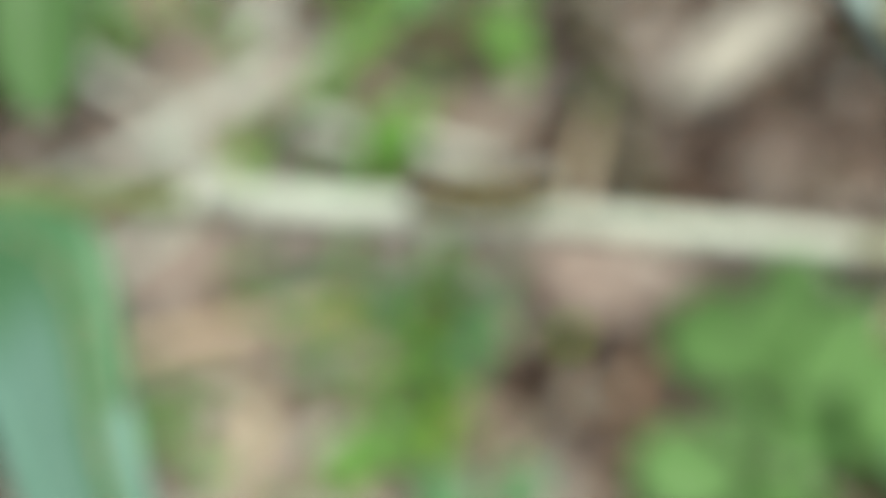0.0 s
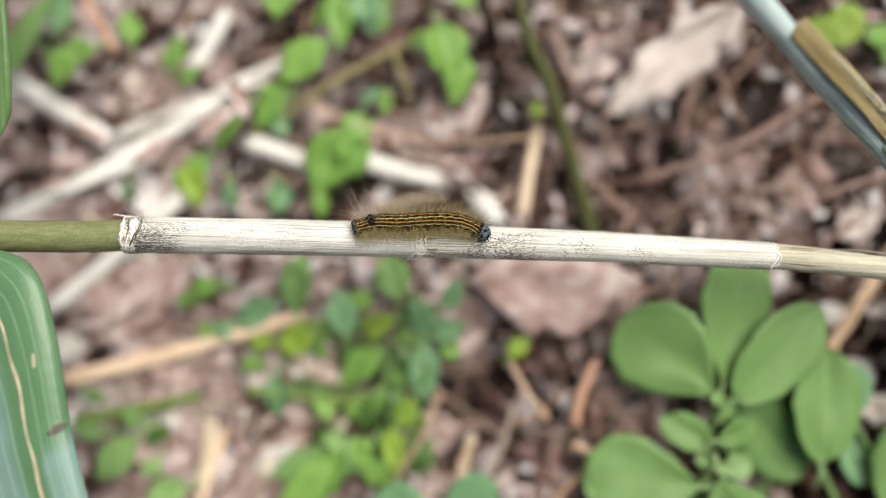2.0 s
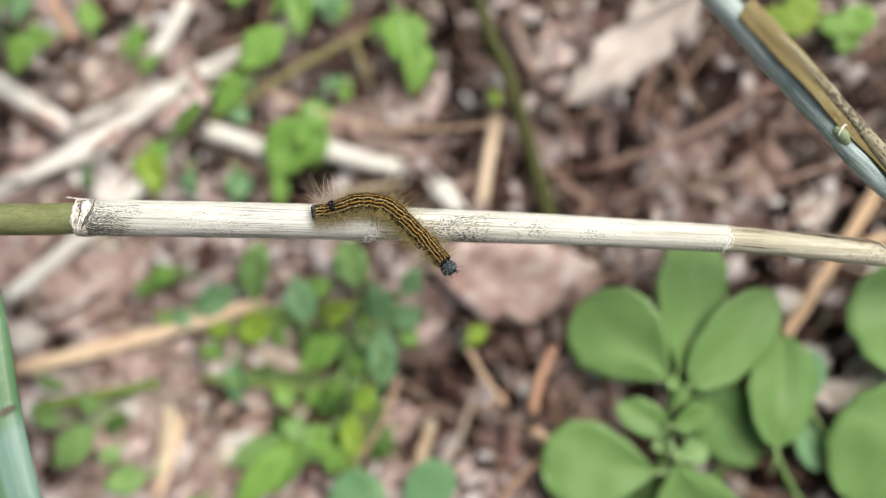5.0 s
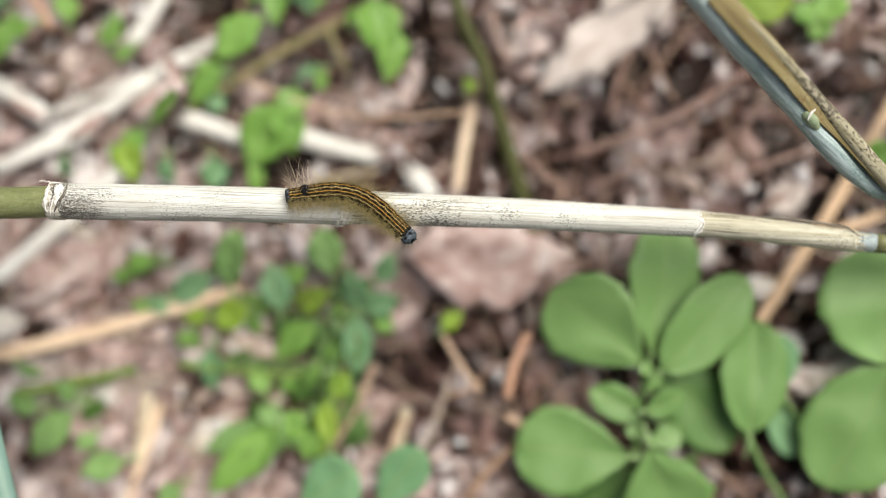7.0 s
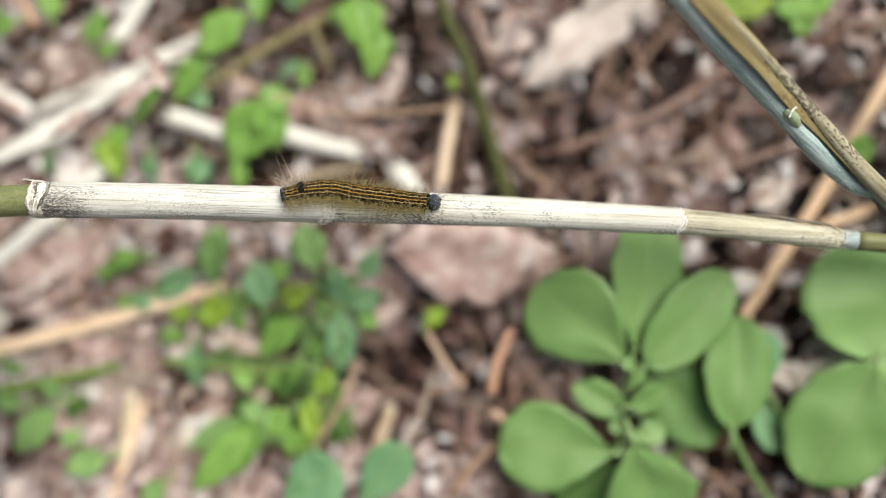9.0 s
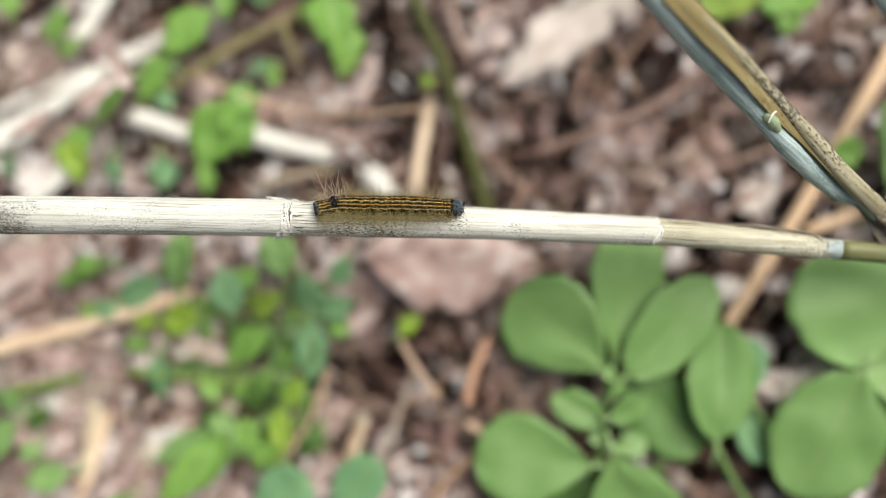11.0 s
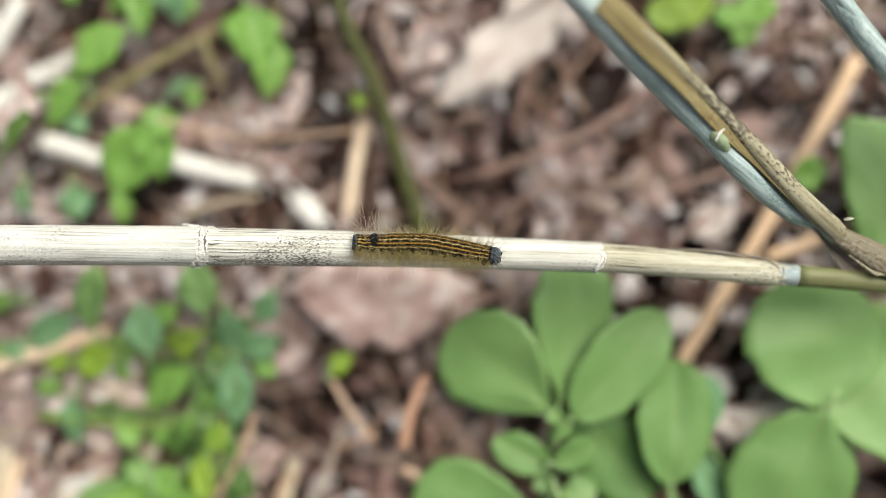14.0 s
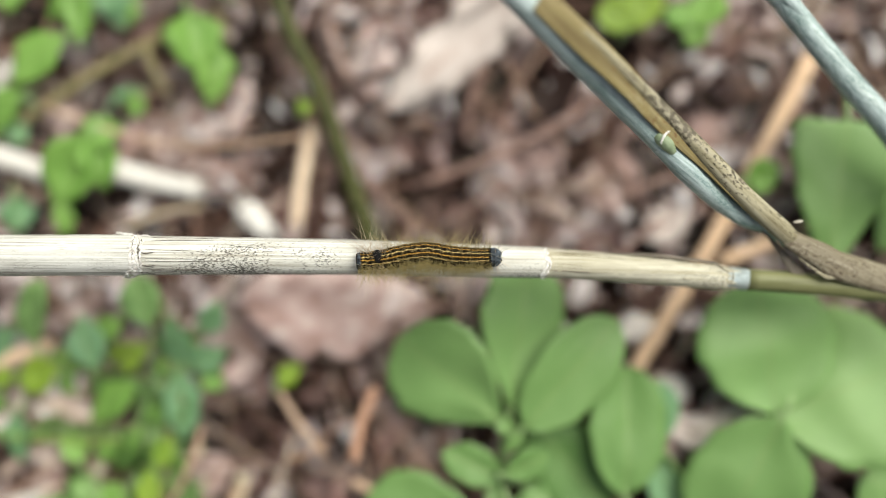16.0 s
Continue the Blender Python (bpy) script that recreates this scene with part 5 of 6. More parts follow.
# fold shade at the second tear, drawn as thin dark tubes
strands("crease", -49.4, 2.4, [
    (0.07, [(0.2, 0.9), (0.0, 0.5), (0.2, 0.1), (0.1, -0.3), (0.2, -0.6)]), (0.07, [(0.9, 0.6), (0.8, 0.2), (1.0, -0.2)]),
    (0.06, [(1.2, 0.1), (1.8, 0.08), (2.6, 0.12)]), (0.06, [(1.3, -0.3), (1.9, -0.36), (2.7, -0.33)])], M_BROWN_FOLDSHADE, stalk, "dark lines painting the shade of sheath folds", 4)
strands("shred", 0.0, 1.9, [
    (0.12, [(0.25, 1.0), (0.1, 0.75), (0.35, 0.5), (0.1, 0.25), (0.4, 0.0), (0.05, -0.25), (-0.35, -0.5), (-0.1, -0.8), (0.1, -1.0)]),
    (0.09, [(0.3, 0.3), (0.6, 0.0, 0.1), (0.3, -0.4), (-0.3, -0.6)])], M_SHRED, stalk, "frayed whitish shreds", 5)
strands("shred", 23.2, 1.5, [(0.06, [(-0.9, 1.0), (-0.3, 0.6), (0.2, 0.2), (-0.2, -0.2), (0.3, -0.6), (0.0, -1.0)])], M_SHEATH_OLD, stalk, "torn sheath end", 6)


def grooves(x, r, count, reach, parent, seed):
    """Fine dark splits that run along a sheath from its torn end."""
    rng = random.Random(seed)
    paths = []
    for _ in range(count):
        v, x0, ln = rng.triangular(-0.95, 0.85, -0.3), rng.uniform(1.0, 2.2), reach * rng.uniform(0.25, 1)
        paths.append((rng.uniform(0.02, 0.036), [(x0, v, 0.0), (x0 + ln * 0.5, v + rng.uniform(-0.03, 0.03), 0.0), (x0 + ln, v + rng.uniform(-0.04, 0.04), -0.02)]))
    bm = bmesh.new()
    for w, path in paths:
        pts = along([Vector((x + q[0], stalk_y(x + q[0]) + math.sin(q[1] * 1.5) * (r + q[2]), math.cos(q[1] * 1.5) * (r + q[2]))) * MM for q in path], 10)
        tube(bm, pts, [w * MM * (0.3 if k in (0, 10) else rng.uniform(0.6, 1.2)) for k in range(11)], 5, 1, 0.4, seed)
    return part("groove", bm, M_BROWN_FOLDSHADE, parent, "fine dark splits along the sheath")


grooves(-49.4, 2.355, 8, 9, stalk, 21)
grooves(-89.4, 2.52, 13, 7, stalk, 22)
grooves(-0.2, 1.835, 9, 9, stalk, 23)

# a loose lip of sheath along the thin part
bm = bmesh.new()
tube(bm, along([Vector((x, stalk_y(x) + off, z)) * MM for x, off, z in ((7.5, 1.66, 0.5), (10, 1.82, 0.7), (12.7, 1.98, 0.75), (16.7, 1.92, 0.85), (20.9, 1.8, 0.9), (21.8, 1.4, 1.2), (22.8, 0.7, 1.55))], 24), [(0.06 + 0.14 * math.sin(math.pi * min(1.0, i / 22))) * MM for i in range(25)], 6, 0.8, 0.3)
part("sheath_edge", bm, M_BROWN_FOLDSHADE, stalk, "dark brown curled sheath edge")


def branch(name, points, radii, material, parent, label, sides=18, seed=0, flat=1.0):
    pts = along(points, 30)
    rr = [float(np.interp(i / 30, np.linspace(0, 1, len(radii)), radii)) * MM for i in range(31)]
    m = facing(pts[0] * MM, pts[-1] * MM, (0, 0, 1))
    inv = m.inverted()
    bm = bmesh.new()
    tube(bm, [inv @ (p * MM) for p in pts], rr, sides, flat, 0.03, seed)
    ob = part(name, bm, material, parent, label)
    ob.matrix_basis = m
    return ob


branch("branch", [(30.6, 3.0, 0.2), (27.7, 4.9, 0.2), (24.7, 6.0, 0.8), (20.6, 8.6, 2.0), (16.7, 11.6, 3.3), (13.2, 14.6, 4.3)], [0.7, 0.85, 1.15, 1.38, 1.5, 1.4], M_BLUESTEM, stalk, "waxy blue-green side branch", 22, 1)
branch("branch", [(13.8, 14.2, 4.1), (8.0, 19.1, 5.8), (2.2, 23.8, 7.8), (-3.8, 28.8, 10.2), (-13, 36.1, 13.2), (-30, 49, 18)], [1.45, 1.55, 1.62, 1.7, 1.75, 1.8], M_BLUESTEM, stalk, "waxy blue-green side branch", 22, 2)
branch("joint", [(14.4, 13.4, 5.0), (13.6, 14.2, 5.5), (12.8, 15.0, 5.6), (12.3, 15.5, 5.6)], [0.5, 0.82, 0.9, 0.7], M_NODE, stalk, "small green swollen joint", 16, 3)
branch("joint_rim", [(12.5, 14.2, 6.4), (12.9, 15.2, 6.6), (13.6, 15.7, 6.2), (14.1, 15.6, 5.8)], [0.1, 0.16, 0.15, 0.1], M_SHRED, stalk, "white papery rim of the joint", 8, 4)


def folded_sheath():
    """A dead sheath, folded along its length like a gutter."""
    pts = along([(29.5, 3.9, 1.9), (24.0, 7.9, 3.0), (18.9, 12.2, 4.2), (13.3, 16.5, 6.0), (8.7, 20.5, 8.1), (3.2, 24.9, 9.8), (-1.4, 28.5, 11.2), (-2.6, 29.4, 11.6)], 40)
    bm, layers = bmesh.new(), []
    for lift in (0.0, -0.22):
        rows = []
        for i, p in enumerate(pts):
            s = i / 40
            d = (pts[min(i + 1, 40)] - pts[max(i - 1, 0)]).normalized()
            side = Vector((0, 0, 1)).cross(d).normalized()
            up = d.cross(side)
            w = float(np.interp(s, [0, 0.3, 0.5, 0.7, 0.97, 1], [0.8, 0.9, 1.15, 1.25, 1.1, 0.7]))
            rows.append([bm.verts.new((p + side * (math.sin(a) * w * (1.0 if a < 0 else 1.0 + 0.7 * s)) + up * (math.cos(a) * w * 0.1 + 0.25 - lift)) * MM) for a in np.linspace(-1.5, 1.5, 9)])
        layers.append(rows)
    a, b = layers
    for i in range(40):
        for j in range(8):
            bm.faces.new((a[i][j], a[i + 1][j], a[i + 1][j + 1], a[i][j + 1]))
            bm.faces.new((b[i][j], b[i][j + 1], b[i + 1][j + 1], b[i + 1][j]))
        bm.faces.new((a[i][0], b[i][0], b[i + 1][0], a[i + 1][0]))
        bm.faces.new((a[i][8], a[i + 1][8], b[i + 1][8], b[i][8]))
    for j in range(8):
        bm.faces.new((a[0][j], a[0][j + 1], b[0][j + 1], b[0][j]))
        bm.faces.new((a[40][j], b[40][j], b[40][j + 1], a[40][j + 1]))
    m = facing(pts[0] * MM, pts[-1] * MM, (0, 0, 1))
    bm.transform(m.inverted())
    part("dead_sheath", bm, M_DEADSHEATH, stalk, "folded brown dead sheath with dark spots").matrix_basis = m


folded_sheath()
branch("sheath_edge", [(30.6, 3.2, 1.8), (29.0, 4.4, 2.3), (24.0, 8.3, 3.2), (19.5, 12.3, 4.4), (14.1, 16.9, 6.0), (9.5, 20.4, 8.1), (3.8, 25.0, 9.8), (-1.6, 28.9, 11.1), (-2.6, 29.6, 11.4)], [0.9, 1.25, 1.25, 1.15, 0.95, 0.8, 0.7, 0.6, 0.4], M_EDGE, stalk, "pale rolled sheath edge with black specks", 18, 5, 0.85)
branch("sheath_foot", [(28.6, 5.4, 2.0), (30.2, 3.3, 2.2), (33.8, 1.5, 2.0), (36.1, 0.2, 1.9), (39.1, -0.6, 1.6), (45.1, -2.2, 1.0)], [0.5, 1.2, 1.6, 1.8, 1.8, 1.7], M_FOOT, stalk, "flat grey-tan sheath foot with brown spots", 26, 11, 0.45)
flap = part("torn_flap", leaf_bm(1.2 * MM, 0.35 * MM, "ragged", 0.2, 0.3, 0.1, 0.00018, 0.4, random.Random(4)), M_TORN, stalk, "pale torn flake at the fork")
flap.matrix_basis = facing(Vector((30.2, 5.4, 2.6)) * MM, Vector((32.0, 5.7, 3.2)) * MM, (0, 0, 1))
branch("foot_rim", [(31.2, 1.0, 2.2), (33.2, -0.4, 2.2), (34.8, -1.3, 2.2), (36.5, -1.1, 2.2)], [0.1, 0.14, 0.28, 0.12], M_EDGE, stalk, "pale torn rim of the sheath foot", 10, 12, 0.5)
branch("bract", [(26.2, 5.3, 0.5), (27.6, 4.0, 0.7), (29.5, 1.9, 0.7), (31.6, -0.6, 0.5), (33.2, -1.9, 0.2)], [0.1, 0.17, 0.34, 0.8, 0.5], M_BROWN_FOLDSHADE, stalk, "thin dark brown bract in the fork", 12, 13, 0.4)


def torn_leaf():
    """The broken end of a broad leaf that hangs down, its torn rim curled over."""
    base, tip, right, left = Vector((-112.4, 62, 6)), Vector((-109.3, 9.3, 2.8)), 6.5, 5.0
    ln = (tip - base).length * MM
    bm, rng = leaf_bm(ln, 2 * right * MM, "stub", 0.12, 0.05, 0.05, 0.0002, 0.04, random.Random(2), 34, 12), random.Random(2)
    for v in bm.verts:
        if v.co.y > 0:
            v.co.y *= left / right
    ob = part("leaf_blade", bm, M_BLADE, stalk, "green leaf with a torn curled end")
    m = facing(base * MM, tip * MM, (0.2, 0.0, 1.0))
    ob.matrix_basis = m
    inv = m.inverted()
    bm = bmesh.new()
    tube(bm, [inv @ (Vector(p) * MM) for p in along([(-113.9, 10.1, 2.9), (-110.9, 9.9, 3.1), (-108.6, 9.3, 3.2), (-106.8, 9.0, 3.0)], 14)], [(0.25 + 0.55 * math.sin(math.pi * min(1.0, i / 13))) * MM for i in range(15)], 10, 0.6, 0.3, 3)
    part("curled_rim", bm, M_BLADE, ob, "curled green rim of the torn end")
    for x, y, r in ((0.905, 3.1, 0.34), (0.86, 4.2, 0.22), (0.93, 1.4, 0.3), (0.8, 3.6, 0.16)):
        bm = leaf_bm(2.2 * r * MM, 1.6 * r * MM, "ragged", 0.1, 0.1, 0.05, 0.0001, 0.5, rng, 6, 4)
        bm.transform(Matrix.Translation((x * ln, y * MM, (y * 0.12 + 0.12) * MM - 0.05 * ln * (x - 0.3) ** 2)))
        part("spot", bm, M_TWIG if r > 0.25 else M_SHRED, ob, "withered spot")


def bent_leaf():
    """A broad leaf that bends over beside the stem and hangs down, its veins following the bend."""
    edge = along([(-122.4, -1.5, 0.0), (-107.1, -2.7, 4.0), (-100.0, -5.4, 5.5), (-96.5, -13.5, 6.5), (-93.8, -25.4, 7.4), (-90.5, -36.4, 8.0), (-85.1, -53.2, 9.0)], 48)
    back = along([(-129.5, -11.6, -1.0), (-121.3, -17.2, 3.0), (-116.8, -23.5, 5.0), (-112.7, -30.4, 6.5), (-108.9, -37.4, 7.4), (-105.3, -45.0, 8.0), (-98.5, -57.4, 9.0)], 48)

    def at(i, v):
        p = edge[i].lerp(back[i], v)
        n = noise.noise(Vector((i * 0.08, v * 3, 2)))
        return (p + Vector((0, 0, 1.1 * math.sin(v * 5.2 + 0.4) * (0.4 + 0.6 * v) + 0.35 * n - 0.7 * max(0.0, 0.08 - v) / 0.08))) * MM

    bm, layers = bmesh.new(), []
    waxy = bm.verts.layers.float.new("bloom_sheen")
    for lift in (0.0, -0.0002):
        layers.append([[bm.verts.new(at(i, j / 20) + Vector((0, 0, lift))) for j in range(21)] for i in range(49)])
        # wax and painted sky sheen lie left of the midrib, and on the edge below the tear
        for i, row in enumerate(layers[-1]):
            for j, v in enumerate(row):
                far = min(1.0, max(0.0, (j / 20 - 0.36) / 0.1)) * min(1.0, max(0.0, (i - 12) / 10))
                low = min(1.0, max(0.0, (i - 32) / 2)) * (1.0 if j < 5 else 0.0)
                v[waxy] = max(far, low)
    a, c = layers
    for i in range(48):
        for j in range(20):
            bm.faces.new((a[i][j], a[i + 1][j], a[i + 1][j + 1], a[i][j + 1]))
            bm.faces.new((c[i][j], c[i][j + 1], c[i + 1][j + 1], c[i + 1][j]))
        bm.faces.new((a[i][0], c[i][0], c[i + 1][0], a[i + 1][0]))
        bm.faces.new((a[i][20], a[i + 1][20], c[i + 1][20], c[i][20]))
    m = facing(edge[20] * MM, edge[44] * MM, (0, 0, 1))
    inv = m.inverted()
    bm.transform(inv)
    leaf = part("leaf_blade", bm, M_BROADBLADE, stalk, "broad green leaf with pale veins and a dry streak")
    leaf.matrix_basis = m
    for k, v in enumerate((0.05, 0.12, 0.2, 0.4, 0.49, 0.6, 0.74)):
        bm = bmesh.new()
        tube(bm, [inv @ (at(i, v) + Vector((0, 0, 0.00002))) for i in range(4, 47)], [0.000055 if k % 2 else 0.00004] * 43, 6, 0.6)
        part("vein", bm, M_VEIN, leaf, "pale vein")
    rng, bm = random.Random(3), bmesh.new()
    tube(bm, [inv @ (at(i, 0.285 + 0.006 * math.sin(i * 0.9)) + Vector((0, 0, 0.0001))) for i in range(6, 46)], [0.00013 + 0.00013 * rng.random() * (1 if i % 9 < 5 else 0.2) for i in range(40)], 7, 0.5, 0.3)
    part("midrib", bm, M_STREAK, leaf, "dry tan torn streak")
    for (x, y, z), (tx, ty), ln, w in (((-96.2, -26.6, 7.9), (-93.6, -24.8), 2.8, 0.9), ((-98.6, -16.2, 7.4), (-98.3, -19.5), 2.3, 0.4)):
        bm = leaf_bm(ln * MM, w * MM, "ragged", 0.2, 0.2, 0.1, 0.0001, 0.5, rng)
        bm.transform(inv @ facing(Vector((x, y, z)) * MM, Vector((tx, ty, z)) * MM, (0.1, 0, 1)))
        part("tear", bm, M_BROWN_FOLDSHADE if w > 0.8 else M_STREAK, leaf, "brown withered tear")


bent_leaf()
torn_leaf()

# another blue-green stem behind
ob = thing("grass_shoot", REST, "blue-green waxy grass shoot beside the dry stalk", "grass shoot")
branch("stem", [(8, 53, 2), (26.6, 35.6, 1), (30.4, 31.7, 0.6), (38.1, 23.2, 0.0), (43.3, 17.7, -0.3), (60, 1, -6), (78, -12, -22)], [1.55, 1.5, 1.5, 1.6, 1.6, 1.6], M_BLUESTEM, ob, "", 18, 7)
branch("sheath", [(24, 38.6, 1.6), (29.0, 33.4, 1.4), (33.0, 29.2, 1.0)], [1.35, 1.2, 0.5], M_BLUESTEM, ob, "paler sheath along the stem", 12, 8)


# ---- the caterpillar ----
BODY = Vector((-40, 2.0, 2.9))
caterpillar = thing("caterpillar", REST @ Matrix.Translation(BODY * MM), "hairy caterpillar with black and orange stripes on the stalk", "caterpillar")
SEGMENTS = 13


def hair_bm(rng, seg, belly):
    bm = bmesh.new()

    def hair(angle, x, length, thick, sweep, curve=0.18):
        out = Vector((sweep, math.sin(angle), math.cos(angle))).normalized()
        root = Vector((x, math.sin(angle) * 1.1, math.cos(angle) * 1.1))
        bend = Vector((rng.gauss(0, 1.4 * curve), rng.gauss(0, curve), rng.gauss(0, curve)))
        p = [root + (out * s + bend * s * s) * length for s in (0, 0.4, 0.75, 1.0)]
        tube(bm, [q * MM for q in p], [thick * MM * f for f in (1, 0.85, 0.6, 0.25)], 3)

    tail = 1 - seg / (SEGMENTS - 1)
    if belly:
        short = 0.6 if seg > 10 else 0.85 if seg > 7 else 1.0
        for _ in range(210):
            hair(rng.gauss(-1.15, 0.42), rng.uniform(-0.9, 0.9), (0.4 + 1.9 * rng.random() ** 1.3) * short, 0.0115, rng.gauss(0, 0.35), 0.22)
        return bm
    for _ in range(8):
        hair(rng.gauss(-1.05, 0.3), rng.uniform(-0.8, 0.8), rng.uniform(2.2, 4.0) * (0.65 if seg > 9 else 1.0), 0.016, rng.gauss(0.1, 0.35), 0.25)
    for _ in range(10 if seg < 4 else 7 if seg < 10 else 8):
        hair(rng.gauss(1.35, 0.33), rng.uniform(-0.8, 0.8), rng.uniform(1.7, 3.6 + 0.8 * tail), 0.019 + 0.007 * tail, rng.gauss(-0.4 if tail > 0.6 else 0.35, 0.35), 0.2)
    for _ in range(44):
        hair(rng.gauss(1.35, 0.45), rng.uniform(-0.9, 0.9), rng.uniform(0.6, 1.6), 0.0135, rng.gauss(0, 0.35), 0.22)
    for _ in range(8):
        hair(rng.uniform(-0.9, 0.9), rng.uniform(-0.8, 0.8), rng.uniform(0.5, 1.3), 0.012, rng.gauss(0, 0.4))
    return bm


def segment(k):
    f = k / (SEGMENTS - 1)
    r = 1.33 * (0.8 + 0.2 * min(1, 4 * f)) * (1.0 if f < 0.8 else 1 - 0.12 * (f - 0.8) / 0.2)
    bm = bmesh.new()
    xs = np.linspace(-1.05, 1.05, 11)
    tube(bm, [(x * MM, 0, 0) for x in xs], [r * MM * (0.87 + 0.13 * math.cos(x / 1.05 * 1.5)) * (0.93 if abs(x) > 1 else 1) for x in xs], 40, 0.95, 0.03, k)
    ob = part("body_segment", bm, M_SKIN, caterpillar)
    part("hair", hair_bm(random.Random(100 + k), k, False), M_HAIRDARK if k < 3 else M_HAIR, ob, "long tan hairs")
    part("belly_hair", hair_bm(random.Random(200 + k), k, True), M_HAIRBELLY, ob, "short olive yellow hairs")
    if k == 1:
        bm = bmesh.new()
        bmesh.ops.create_icosphere(bm, subdivisions=3, radius=0.68 * MM)
        bmesh.ops.transform(bm, matrix=Matrix.Translation((0.3 * MM, 0.42 * MM, 0.66 * MM)) @ Matrix.Diagonal((0.95, 1.3, 0.95, 1)), verts=bm.verts)
        part("wart", bm, M_BLACK, ob, "raised velvety black spot")
    if k in (0, 12):
        bm = bmesh.new()
        s = -1 if k == 0 else 1
        tube(bm, [(s * (0.45 + 0.13 * i) * MM, 0, 0) for i in range(6)], [r * MM * q for q in (0.9, 1.02, 1.02, 0.98, 0.86, 0.45)], 28, 0.95, 0.05, 3)
        part("collar" if k else "tail_end", bm, M_BLACK if k else M_TAIL, ob, "black ring" if k else "dark bluish tail end")
    if k >= 10:
        for sgn in (-0.35, 0.35):
            bm = bmesh.new()
            tube(bm, [(0, -0.75 * MM, sgn * MM), (0.15 * MM, -1.15 * MM, sgn * 1.2 * MM), (0.4 * MM, -1.35 * MM, sgn * 1.2 * MM)], [0.2 * MM, 0.14 * MM, 0.04 * MM], 6)
            part("leg", bm, M_BLACK, ob)
    return ob


def build_head():
    bm = bmesh.new()
    bmesh.ops.create_uvsphere(bm, u_segments=24, v_segments=16, radius=1.04 * MM)
    for v in bm.verts:
        v.co.x *= 0.82
        v.co.z *= 0.95
        if abs(v.co.y) < 0.25 * MM and v.co.x > 0:
            v.co.x -= 0.08 * MM
    ob = part("head", bm, M_HEAD, caterpillar, "rounded blue-grey head")
    for sgn in (-1, 1):
        bm = bmesh.new()
        bmesh.ops.create_icosphere(bm, subdivisions=2, radius=0.21 * MM)
        bmesh.ops.transform(bm, matrix=Matrix.Translation((0.66 * MM, sgn * 0.38 * MM, 0.3 * MM)) @ Matrix.Diagonal((0.6, 1, 1.2, 1)), verts=bm.verts)
        part("eye_spot", bm, M_BLACK, ob, "black round spot")
        bm = bmesh.new()
        tube(bm, [(0.5 * MM, sgn * 0.3 * MM, -0.6 * MM), (0.9 * MM, sgn * 0.42 * MM, -0.75 * MM), (1.1 * MM, sgn * 0.5 * MM, -0.7 * MM)], [0.08 * MM, 0.055 * MM, 0.025 * MM], 6)
        part("antenna", bm, M_BLACK, ob)
    bm = bmesh.new()
    bmesh.ops.create_uvsphere(bm, u_segments=20, v_segments=12, radius=1.0 * MM)
    bmesh.ops.transform(bm, matrix=Matrix.Translation((-0.14 * MM, 0, 0.14 * MM)) @ Matrix.Diagonal((0.8, 0.97, 0.93, 1)), verts=bm.verts)
    part("crown", bm, M_TAIL, ob, "dark crown of the head")
    bm = bmesh.new()
    bmesh.ops.create_icosphere(bm, subdivisions=2, radius=0.3 * MM)
    bmesh.ops.transform(bm, matrix=Matrix.Translation((0.6 * MM, 0, -0.45 * MM)) @ Matrix.Diagonal((0.7, 1.1, 0.7, 1)), verts=bm.verts)
    part("mouth", bm, M_BLACK, ob, "black mouthparts")
    rng, bm = random.Random(7), bmesh.new()
    for _ in range(26):
        a, b = rng.uniform(0, 6.283), rng.uniform(-0.2, 0.9)
        d = Vector((b, math.cos(a), math.sin(a))).normalized()
        tube(bm, [d * 0.8 * MM, d * rng.uniform(1.3, 2.4) * MM + Vector((rng.gauss(0, 0.2), 0, 0)) * MM], [0.02 * MM, 0.006 * MM], 3)
    part("hair", bm, M_HAIRDARK, ob, "short bristles")
    bm = bmesh.new()
    for _ in range(14):
        a, c = rng.uniform(0, 6.283), rng.uniform(-0.3, 1.2)
        d = Vector((c, math.cos(a), math.sin(a))).normalized()
        tube(bm, [d * 0.8 * MM, d * rng.uniform(1.2, 2.1) * MM + Vector((rng.gauss(0, 0.15), 0, 0)) * MM], [0.024 * MM, 0.006 * MM], 4)
    part("bristle", bm, M_BLACK, ob, "stiff black bristles")
    for piece in [ob] + list(ob.children):
        piece.data.transform(Matrix.Scale(1.12, 4))
    return ob


# what the lens is focused on: the body's near side, after it has come into focus
focus = new("focus_point")
focus.empty_display_size, focus.parent = 0.002, caterpillar
cam.data.dof.focus_object = focus

segments = [segment(k) for k in range(SEGMENTS)]
head = build_head()


